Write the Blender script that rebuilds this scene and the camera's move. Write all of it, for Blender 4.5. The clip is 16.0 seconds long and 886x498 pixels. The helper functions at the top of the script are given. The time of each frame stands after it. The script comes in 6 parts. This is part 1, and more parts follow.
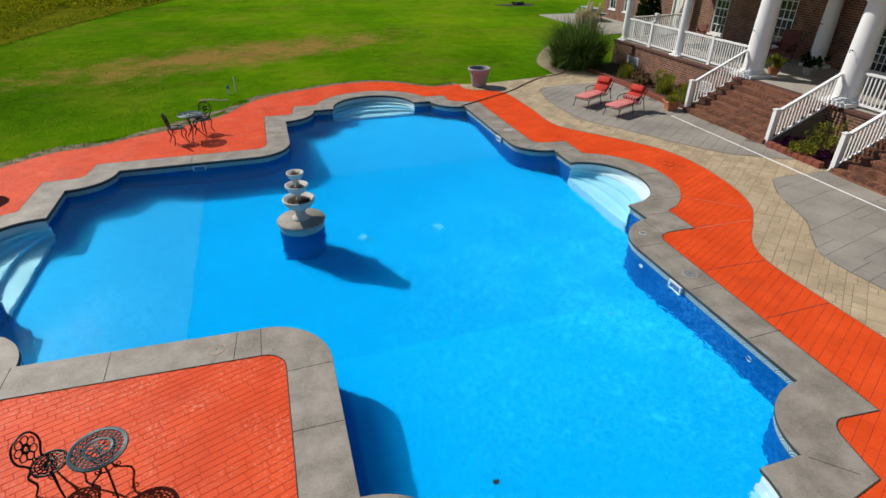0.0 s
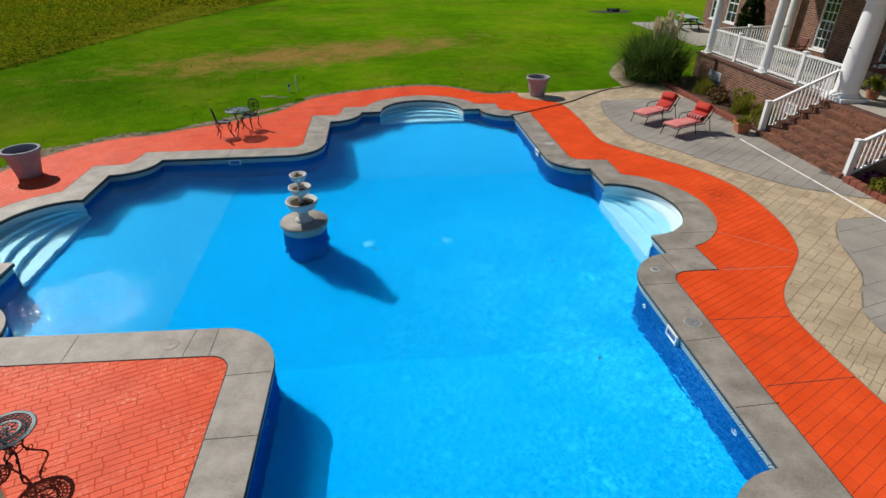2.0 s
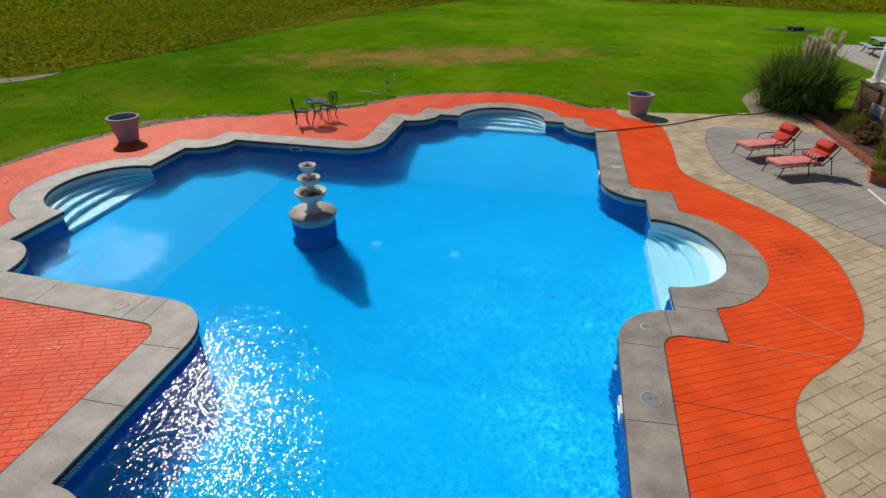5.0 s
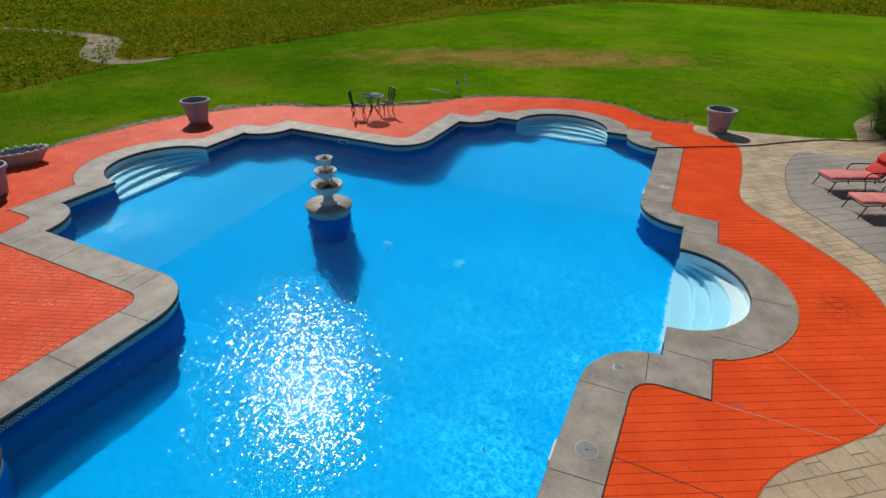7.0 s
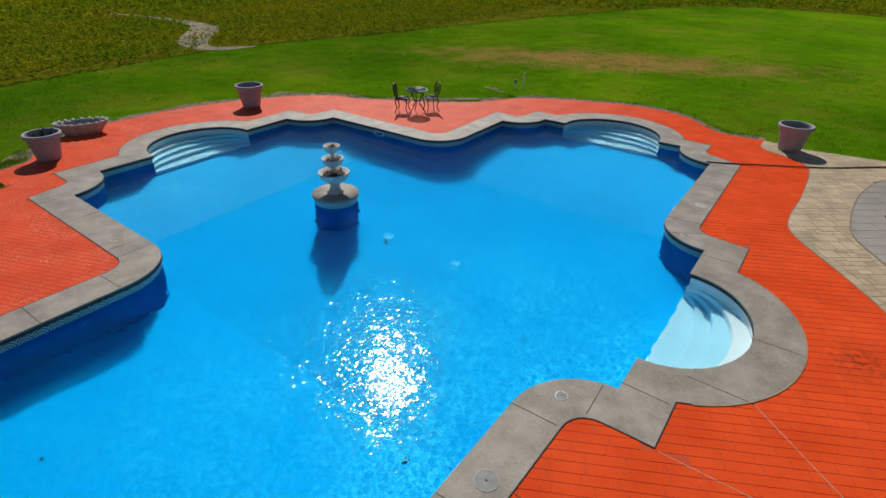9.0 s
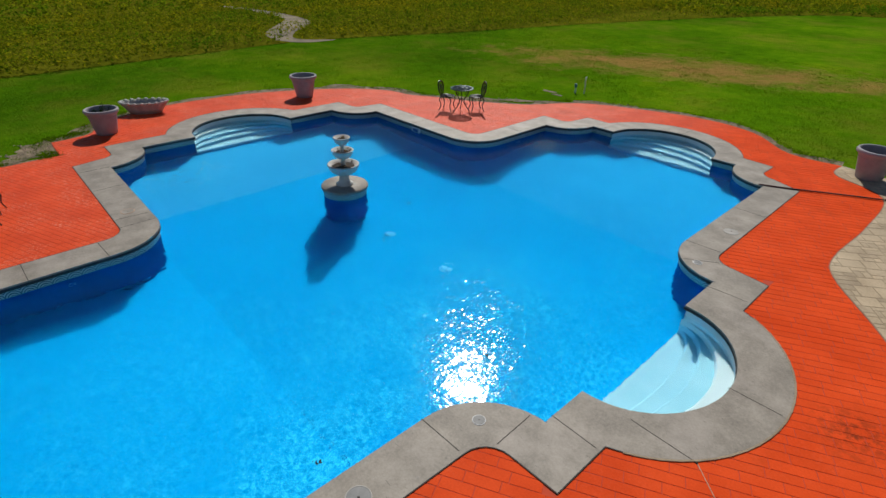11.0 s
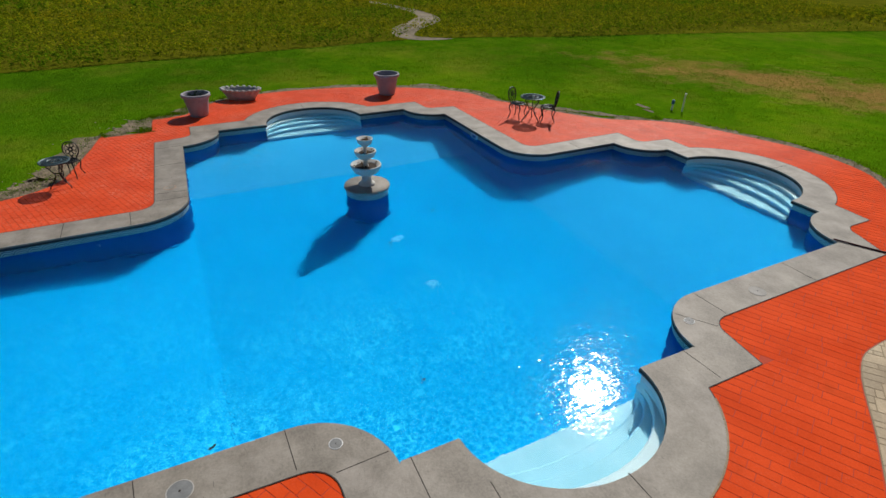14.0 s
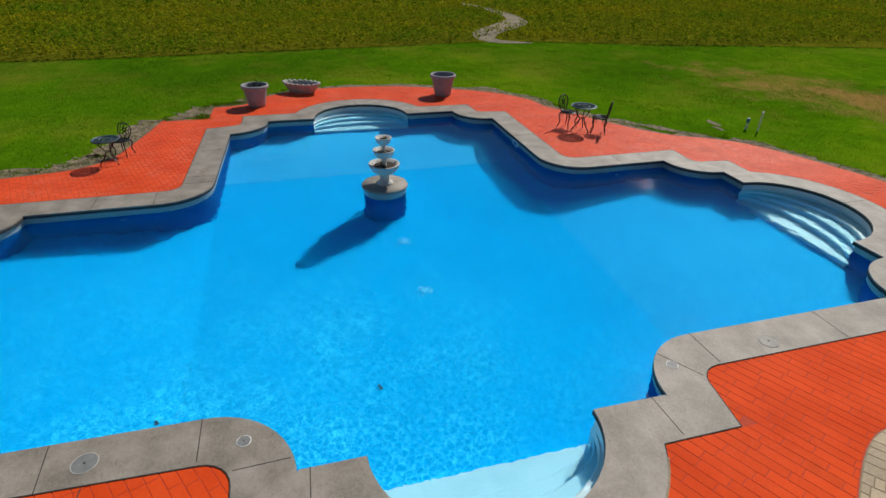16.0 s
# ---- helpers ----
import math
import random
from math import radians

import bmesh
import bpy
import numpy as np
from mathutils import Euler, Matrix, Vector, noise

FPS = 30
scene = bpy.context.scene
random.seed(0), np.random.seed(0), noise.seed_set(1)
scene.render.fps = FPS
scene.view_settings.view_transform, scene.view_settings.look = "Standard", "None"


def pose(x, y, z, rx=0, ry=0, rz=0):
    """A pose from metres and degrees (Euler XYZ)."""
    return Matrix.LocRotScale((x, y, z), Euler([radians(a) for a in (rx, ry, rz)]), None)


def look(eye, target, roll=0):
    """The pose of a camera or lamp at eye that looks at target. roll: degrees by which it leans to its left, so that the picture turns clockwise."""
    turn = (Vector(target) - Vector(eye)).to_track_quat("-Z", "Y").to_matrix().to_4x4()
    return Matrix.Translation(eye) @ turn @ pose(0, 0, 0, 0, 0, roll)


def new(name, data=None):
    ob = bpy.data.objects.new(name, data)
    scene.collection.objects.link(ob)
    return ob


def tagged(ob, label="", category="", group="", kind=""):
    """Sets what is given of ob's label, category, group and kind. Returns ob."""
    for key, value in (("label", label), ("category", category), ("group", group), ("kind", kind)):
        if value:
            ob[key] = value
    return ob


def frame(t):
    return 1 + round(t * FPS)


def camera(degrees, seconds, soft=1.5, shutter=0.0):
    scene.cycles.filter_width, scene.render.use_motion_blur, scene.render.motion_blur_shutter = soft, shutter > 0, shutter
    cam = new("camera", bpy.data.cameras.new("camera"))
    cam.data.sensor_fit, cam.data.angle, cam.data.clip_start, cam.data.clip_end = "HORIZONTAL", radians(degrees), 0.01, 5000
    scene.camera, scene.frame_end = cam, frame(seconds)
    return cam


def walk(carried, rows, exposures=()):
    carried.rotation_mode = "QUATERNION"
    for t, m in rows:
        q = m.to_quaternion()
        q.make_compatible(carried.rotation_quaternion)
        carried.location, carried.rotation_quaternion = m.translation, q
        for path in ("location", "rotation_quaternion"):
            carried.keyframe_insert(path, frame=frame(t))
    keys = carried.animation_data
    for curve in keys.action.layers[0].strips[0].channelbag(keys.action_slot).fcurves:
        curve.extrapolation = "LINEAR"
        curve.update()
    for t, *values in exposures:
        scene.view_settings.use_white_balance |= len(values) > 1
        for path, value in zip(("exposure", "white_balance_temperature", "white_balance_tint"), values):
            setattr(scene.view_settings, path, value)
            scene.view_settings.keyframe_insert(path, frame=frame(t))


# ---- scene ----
cam = camera(78.3, 16.0)
PATH = [
    (0, (-0.332, -10.520, 5.198), (0.181, -8.875, 4.183), 0.21),
    (0.5, (0.156, -10.536, 5.199), (0.587, -8.866, 4.187), 0.09),
    (1, (0.625, -10.512, 5.212), (0.977, -8.823, 4.200), 0.14),
    (1.5, (1.102, -10.469, 5.206), (1.373, -8.763, 4.197), 0.21),
    (2, (1.620, -10.399, 5.195), (1.809, -8.681, 4.188), 0.09),
    (2.5, (2.121, -10.305, 5.147), (2.230, -8.578, 4.143), 0.11),
    (3, (2.655, -10.203, 5.069), (2.675, -8.470, 4.072), 0.08),
    (3.5, (3.160, -10.106, 5.009), (3.089, -8.370, 4.019), 0.18),
    (4, (3.675, -9.970, 4.976), (3.509, -8.238, 3.989), 0.27),
    (4.5, (4.174, -9.797, 4.955), (3.912, -8.076, 3.971), 0.33),
    (5, (4.664, -9.596, 4.940), (4.304, -7.892, 3.957), 0.37),
    (5.5, (5.140, -9.371, 4.925), (4.681, -7.690, 3.943), 0.41),
    (6, (5.596, -9.128, 4.909), (5.042, -7.476, 3.927), 0.46),
    (6.5, (6.026, -8.873, 4.884), (5.383, -7.253, 3.903), 0.53),
    (7, (6.415, -8.620, 4.867), (5.695, -7.034, 3.883), 0.66),
    (7.5, (6.795, -8.334, 4.814), (6.000, -6.784, 3.832), 0.80),
    (8, (7.155, -8.031, 4.752), (6.289, -6.519, 3.770), 0.86),
    (8.5, (7.510, -7.711, 4.707), (6.571, -6.244, 3.725), 0.96),
    (9, (7.848, -7.379, 4.658), (6.842, -5.957, 3.674), 1.06),
    (9.5, (8.169, -7.034, 4.609), (7.098, -5.660, 3.627), 1.19),
    (10, (8.472, -6.676, 4.569), (7.339, -5.353, 3.586), 1.29),
    (10.5, (8.756, -6.303, 4.542), (7.562, -5.036, 3.558), 1.37),
    (11, (9.024, -5.919, 4.537), (7.768, -4.714, 3.551), 1.44),
    (11.5, (9.266, -5.529, 4.548), (7.952, -4.390, 3.559), 1.46),
    (12, (9.491, -5.138, 4.596), (8.125, -4.069, 3.601), 1.34),
    (12.5, (9.701, -4.750, 4.645), (8.286, -3.748, 3.647), 1.37),
    (13, (9.896, -4.341, 4.691), (8.436, -3.411, 3.689), 1.34),
    (13.5, (10.102, -3.934, 4.722), (8.600, -3.075, 3.718), 1.25),
    (14, (10.290, -3.483, 4.720), (8.748, -2.699, 3.717), 1.16),
    (14.5, (10.434, -3.029, 4.698), (8.852, -2.323, 3.696), 1.06),
    (15, (10.509, -2.622, 4.683), (8.896, -1.991, 3.682), 1.08),
    (15.5, (10.579, -2.215, 4.666), (8.937, -1.663, 3.666), 1.23),
    (16, (10.593, -1.780, 4.662), (8.928, -1.305, 3.661), 1.38),
]
walk(cam, [(t, look(eye, target, roll)) for t, eye, target, roll in PATH], [(0, 0.10), (4, 0.02), (8, -0.12), (12, -0.16), (16, -0.12)])

# ---- light ----
SUN_AZ, SUN_EL = -42.3, 43.0          # degrees from +y towards +x; height
sun_way = Vector((math.sin(radians(SUN_AZ)) * math.cos(radians(SUN_EL)), math.cos(radians(SUN_AZ)) * math.cos(radians(SUN_EL)), math.sin(radians(SUN_EL))))
world = bpy.data.worlds.new("sky")
scene.world = world
world.use_nodes = True
wn = world.node_tree.nodes
sky = wn.new("ShaderNodeTexSky")
sky.sky_type, sky.sun_disc = "NISHITA", False
sky.air_density, sky.dust_density, sky.ozone_density = 0.9, 0.1, 4.0
sky.sun_elevation, sky.sun_rotation = radians(SUN_EL), radians(SUN_AZ)
wn["Background"].inputs["Strength"].default_value = 0.055
world.node_tree.links.new(sky.outputs[0], wn["Background"].inputs["Color"])
lamp = bpy.data.lights.new("sun", "SUN")
lamp.energy, lamp.angle, lamp.color = 4.1, radians(0.53), (1.0, 0.95, 0.87)
sun = new("sun", lamp)
sun.matrix_world = look(sun_way * 60, (0, 0, 0))

# ---- materials ----


def mat(name):
    m = bpy.data.materials.new(name)
    m.use_nodes = True
    t = m.node_tree
    return m, t, t.nodes["Principled BSDF"]


def nd(t, kind, **vals):
    n = t.nodes.new(kind)
    for k, v in vals.items():
        n.inputs[k.replace("_", " ")].default_value = v
    return n


def noise_of(t, scale, detail=4.0, rough=0.55, coord="Object", stretch=None):
    c = t.nodes.new("ShaderNodeTexCoord")
    n = nd(t, "ShaderNodeTexNoise", Scale=scale, Detail=detail, Roughness=rough)
    if stretch:
        mp = t.nodes.new("ShaderNodeMapping")
        mp.inputs["Scale"].default_value = stretch
        t.links.new(c.outputs[coord], mp.inputs["Vector"])
        t.links.new(mp.outputs[0], n.inputs["Vector"])
    else:
        t.links.new(c.outputs[coord], n.inputs["Vector"])
    return n.outputs["Fac"]


def ramp(t, fac, stops):
    r = t.nodes.new("ShaderNodeValToRGB")
    el = r.color_ramp.elements
    while len(el) < len(stops):
        el.new(0.5)
    for e, (p, c) in zip(el, stops):
        e.position, e.color = p, (*c, 1)
    t.links.new(fac, r.inputs["Fac"])
    return r.outputs["Color"]


def mixc(t, fac, a, b, mode="MIX"):
    m = t.nodes.new("ShaderNodeMix")
    m.data_type, m.blend_type = "RGBA", mode
    for s, v in ((m.inputs["Factor"], fac), (m.inputs["A"], a), (m.inputs["B"], b)):
        if isinstance(v, (int, float)):
            s.default_value = v
        elif isinstance(v, tuple):
            s.default_value = (*v, 1)
        else:
            t.links.new(v, s)
    return m.outputs["Result"]


def sums(t, op, a, b=0.0):
    m = t.nodes.new("ShaderNodeMath")
    m.operation = op
    for s, v in zip(m.inputs, (a, b)):
        if isinstance(v, (int, float)):
            s.default_value = v
        else:
            t.links.new(v, s)
    return m.outputs[0]


def bump(t, b, height, strength=0.3, distance=0.01):
    n = nd(t, "ShaderNodeBump", Strength=strength, Distance=distance)
    t.links.new(height, n.inputs["Height"])
    t.links.new(n.outputs[0], b.inputs["Normal"])


def surface(name, dark, light, scale=6.0, fine=60.0, rough=0.8, metal=0.0, relief=0.3, depth=0.006, islands=0.0, objects=0.0, spec=0.5):
    """Two scales of mottling between two colours, with fine relief; islands or objects: lightness that changes from piece to piece."""
    m, t, b = mat(name)
    big, small = noise_of(t, scale), noise_of(t, fine, 5.0, 0.65)
    f = sums(t, "ADD", sums(t, "MULTIPLY", big, 0.6), sums(t, "MULTIPLY", small, 0.4))
    col = ramp(t, f, [(0.32, dark), (0.68, light)])
    if islands or objects:
        g = t.nodes.new("ShaderNodeNewGeometry" if islands else "ShaderNodeObjectInfo")
        v = g.outputs["Random Per Island" if islands else "Random"]
        k = islands or objects
        col = mixc(t, 1.0, col, ramp(t, v, [(0.0, (1 - k,) * 3), (1.0, (1 + k,) * 3)]), "MULTIPLY")
    t.links.new(col, b.inputs["Base Color"])
    b.inputs["Roughness"].default_value, b.inputs["Metallic"].default_value = rough, metal
    b.inputs["Specular IOR Level"].default_value = spec
    bump(t, b, small, relief, depth)
    return m


def red_material():
    """Red stamped concrete: fresh seal towards the house, weathered with flaking lime bloom on the lawn side."""
    m = surface("red_stamped_concrete", (0.66, 0.060, 0.011), (0.88, 0.102, 0.023), 1.4, 45, 0.55, relief=0.35, depth=0.004, islands=0.05, spec=0.16)
    t = m.node_tree
    b = t.nodes["Principled BSDF"]
    old = b.inputs["Base Color"].links[0].from_socket
    c = t.nodes.new("ShaderNodeTexCoord")
    s = t.nodes.new("ShaderNodeSeparateXYZ")
    t.links.new(c.outputs["Object"], s.inputs[0])
    worn = ramp(t, sums(t, "MULTIPLY", sums(t, "ADD", s.outputs["X"], 9.0), 0.05), [(0.45, (1.0,) * 3), (0.65, (0.12,) * 3)])
    flake = sums(t, "MULTIPLY", ramp(t, noise_of(t, 1.5, 4.0, 0.65), [(0.44, (0, 0, 0)), (0.62, (1, 1, 1))]), ramp(t, noise_of(t, 19.0, 7.0, 0.8), [(0.51, (0, 0, 0)), (0.60, (1, 1, 1))]))
    col = mixc(t, sums(t, "MULTIPLY", sums(t, "MULTIPLY", flake, worn), 0.5), old, (0.84, 0.40, 0.28))
    smear = sums(t, "MULTIPLY", ramp(t, noise_of(t, 0.8, 5.0, 0.7), [(0.58, (0, 0, 0)), (0.72, (1, 1, 1))]), 0.35)
    col = mixc(t, smear, col, (0.34, 0.055, 0.018))
    # a burnt, scuffed spot beside the pool steps
    far = t.nodes.new("ShaderNodeVectorMath")
    far.operation = "DISTANCE"
    t.links.new(c.outputs["Object"], far.inputs[0])
    far.inputs[1].default_value = (9.12, 0.20, 0.0)
    spot = sums(t, "MULTIPLY", ramp(t, far.outputs["Value"], [(0.05, (1, 1, 1)), (0.55, (0, 0, 0))]), ramp(t, noise_of(t, 9.0, 5.0, 0.7), [(0.45, (0, 0, 0)), (0.62, (0.75,) * 3)]))
    col = mixc(t, spot, col, (0.13, 0.035, 0.016))
    t.links.new(col, b.inputs["Base Color"])
    t.links.new(sums(t, "MULTIPLY", worn, 0.13), b.inputs["Specular IOR Level"])
    return m


def lawn_material():
    m, t, b = mat("mown_grass")
    big, mid, fine = noise_of(t, 0.12, 3.0), noise_of(t, 1.3, 5.0, 0.7), noise_of(t, 22.0, 6.0, 0.75)
    f = sums(t, "ADD", sums(t, "MULTIPLY", big, 0.45), sums(t, "ADD", sums(t, "MULTIPLY", mid, 0.3), sums(t, "MULTIPLY", fine, 0.25)))
    col = ramp(t, f, [(0.34, (0.034, 0.100, 0.003)), (0.5, (0.080, 0.200, 0.004)), (0.66, (0.180, 0.280, 0.008))])
    # light falloff painted into the turf: darker towards the field, lighter by the house
    where = t.nodes.new("ShaderNodeTexCoord")
    axes = t.nodes.new("ShaderNodeSeparateXYZ")
    t.links.new(where.outputs["Object"], axes.inputs[0])
    east = sums(t, "ADD", sums(t, "MULTIPLY", sums(t, "ADD", axes.outputs["X"], 16.0), 0.04), sums(t, "MULTIPLY", sums(t, "SUBTRACT", big, 0.5), 0.5))
    col = mixc(t, 1.0, col, ramp(t, east, [(0.05, (0.78, 0.80, 0.8)), (0.75, (1.22, 1.16, 1.0))]), "MULTIPLY")
    # dry, scorched strip of turf and smaller bare spots
    c = t.nodes.new("ShaderNodeTexCoord")
    mp = t.nodes.new("ShaderNodeMapping")
    mp.vector_type = "TEXTURE"
    mp.inputs["Location"].default_value, mp.inputs["Rotation"].default_value, mp.inputs["Scale"].default_value = (-1.4, 18.4, 0), (0, 0, radians(23)), (10.5, 3.2, 1)
    t.links.new(c.outputs["Object"], mp.inputs["Vector"])
    ln = t.nodes.new("ShaderNodeVectorMath")
    ln.operation = "LENGTH"
    t.links.new(mp.outputs[0], ln.inputs[0])
    edge = sums(t, "ADD", ln.outputs["Value"], sums(t, "MULTIPLY", sums(t, "SUBTRACT", noise_of(t, 0.7, 6.0, 0.7), 0.5), 2.6))
    dry = ramp(t, edge, [(0.2, (0.9,) * 3), (1.0, (0, 0, 0))])
    col = mixc(t, dry, col, ramp(t, fine, [(0.35, (0.20, 0.115, 0.025)), (0.65, (0.50, 0.29, 0.10))]))
    thin = sums(t, "MULTIPLY", ramp(t, noise_of(t, 0.22, 5.0, 0.7), [(0.48, (0, 0, 0)), (0.70, (1, 1, 1))]), 0.38)
    col = mixc(t, thin, col, (0.27, 0.20, 0.030))
    t.links.new(col, b.inputs["Base Color"])
    b.inputs["Roughness"].default_value, b.inputs["Specular IOR Level"].default_value = 1.0, 0.0
    bump(t, b, sums(t, "ADD", fine, sums(t, "MULTIPLY", mid, 1.5)), 0.9, 0.05)
    return m


def brick_material(name):
    m, t, b = mat(name)
    c = t.nodes.new("ShaderNodeTexCoord")
    s = t.nodes.new("ShaderNodeSeparateXYZ")
    t.links.new(c.outputs["Object"], s.inputs[0])
    v = t.nodes.new("ShaderNodeCombineXYZ")
    t.links.new(sums(t, "ADD", s.outputs["X"], s.outputs["Y"]), v.inputs["X"])
    t.links.new(s.outputs["Z"], v.inputs["Y"])
    n = t.nodes.new("ShaderNodeTexBrick")
    for k, x in (("Scale", 1.0), ("Brick Width", 0.215), ("Row Height", 0.078), ("Mortar Size", 0.011), ("Mortar Smooth", 0.2), ("Bias", -0.1)):
        n.inputs[k].default_value = x
    n.inputs["Color1"].default_value, n.inputs["Color2"].default_value = (0.235, 0.080, 0.040, 1), (0.125, 0.043, 0.026, 1)
    n.inputs["Mortar"].default_value = (0.31, 0.25, 0.19, 1)
    t.links.new(v.outputs[0], n.inputs["Vector"])
    grime = ramp(t, noise_of(t, 3.0), [(0.3, (0.7,) * 3), (0.7, (1.25,) * 3)])
    t.links.new(mixc(t, 1.0, n.outputs["Color"], grime, "MULTIPLY"), b.inputs["Base Color"])
    b.inputs["Roughness"].default_value = 0.85
    bump(t, b, sums(t, "MULTIPLY", n.outputs["Fac"], -1.0), 0.6, 0.01)
    return m


def liner_material(name, low, mid, high):
    m, t, b = mat(name)
    f = sums(t, "ADD", sums(t, "MULTIPLY", noise_of(t, 0.5, 2.0), 0.3), sums(t, "MULTIPLY", noise_of(t, 13.0, 4.0, 0.65), 0.7))
    col = ramp(t, f, [(0.25, low), (0.5, mid), (0.75, high)])
    # pebble print with painted ripple light: pale veins round darker cells, two sizes, patchy
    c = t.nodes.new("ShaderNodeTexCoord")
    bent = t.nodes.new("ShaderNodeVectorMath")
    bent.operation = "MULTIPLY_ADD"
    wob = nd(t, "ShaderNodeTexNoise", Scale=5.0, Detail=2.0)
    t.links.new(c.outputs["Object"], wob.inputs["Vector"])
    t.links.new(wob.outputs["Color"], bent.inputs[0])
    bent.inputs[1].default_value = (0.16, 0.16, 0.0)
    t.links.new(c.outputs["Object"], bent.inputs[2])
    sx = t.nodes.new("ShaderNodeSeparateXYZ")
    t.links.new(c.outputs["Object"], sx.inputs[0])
    # the painted ripple light is strong along the wall towards the house, weak elsewhere
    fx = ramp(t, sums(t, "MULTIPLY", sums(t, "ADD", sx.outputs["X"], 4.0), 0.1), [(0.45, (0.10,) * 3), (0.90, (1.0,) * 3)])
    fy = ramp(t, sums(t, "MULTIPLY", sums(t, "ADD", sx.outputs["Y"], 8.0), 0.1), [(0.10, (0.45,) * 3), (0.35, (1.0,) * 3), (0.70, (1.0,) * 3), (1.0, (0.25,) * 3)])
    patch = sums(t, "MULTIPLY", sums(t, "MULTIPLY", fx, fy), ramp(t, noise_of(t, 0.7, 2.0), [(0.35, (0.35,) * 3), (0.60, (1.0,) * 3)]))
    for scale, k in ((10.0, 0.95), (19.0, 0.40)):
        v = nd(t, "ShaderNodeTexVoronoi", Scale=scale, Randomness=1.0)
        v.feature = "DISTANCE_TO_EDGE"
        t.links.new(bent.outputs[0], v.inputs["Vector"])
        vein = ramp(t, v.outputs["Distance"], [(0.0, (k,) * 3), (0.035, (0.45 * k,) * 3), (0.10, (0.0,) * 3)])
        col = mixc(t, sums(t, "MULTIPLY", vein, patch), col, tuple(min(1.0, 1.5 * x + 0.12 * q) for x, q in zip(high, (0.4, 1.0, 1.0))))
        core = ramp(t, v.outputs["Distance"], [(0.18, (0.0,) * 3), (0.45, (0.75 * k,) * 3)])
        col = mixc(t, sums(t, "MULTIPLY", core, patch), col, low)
    t.links.new(col, b.inputs["Base Color"])
    b.inputs["Roughness"].default_value, b.inputs["Specular IOR Level"].default_value = 0.8, 0.0
    return m


def tile_band_material():
    """Printed waterline border: pale wave scrolls on dark teal."""
    m, t, b = mat("waterline_border")
    c = t.nodes.new("ShaderNodeTexCoord")
    s = t.nodes.new("ShaderNodeSeparateXYZ")
    t.links.new(c.outputs["UV"], s.inputs[0])
    # fans of arcs that spring from points along the lower edge, with a plain stripe above
    u = sums(t, "SUBTRACT", sums(t, "MODULO", sums(t, "ADD", s.outputs["X"], 50.0), 0.20), 0.10)
    v = sums(t, "MULTIPLY", sums(t, "ADD", s.outputs["Y"], 0.205), 0.9)
    r = sums(t, "SQRT", sums(t, "ADD", sums(t, "MULTIPLY", u, u), sums(t, "MULTIPLY", v, v)))
    d = sums(t, "ABSOLUTE", sums(t, "SUBTRACT", sums(t, "MODULO", r, 0.034), 0.017))
    line = ramp(t, sums(t, "MULTIPLY", d, 58.0), [(0.42, (0.58, 0.64, 0.58)), (0.70, (0.022, 0.085, 0.11))])
    line = mixc(t, ramp(t, sums(t, "ADD", s.outputs["Y"], 0.10), [(0.026, (0, 0, 0)), (0.032, (1, 1, 1))]), line, (0.16, 0.22, 0.21))
    t.links.new(mixc(t, sums(t, "MULTIPLY", noise_of(t, 9.0), 0.30), line, (0.030, 0.12, 0.15)), b.inputs["Base Color"])
    b.inputs["Roughness"].default_value = 0.35
    return m


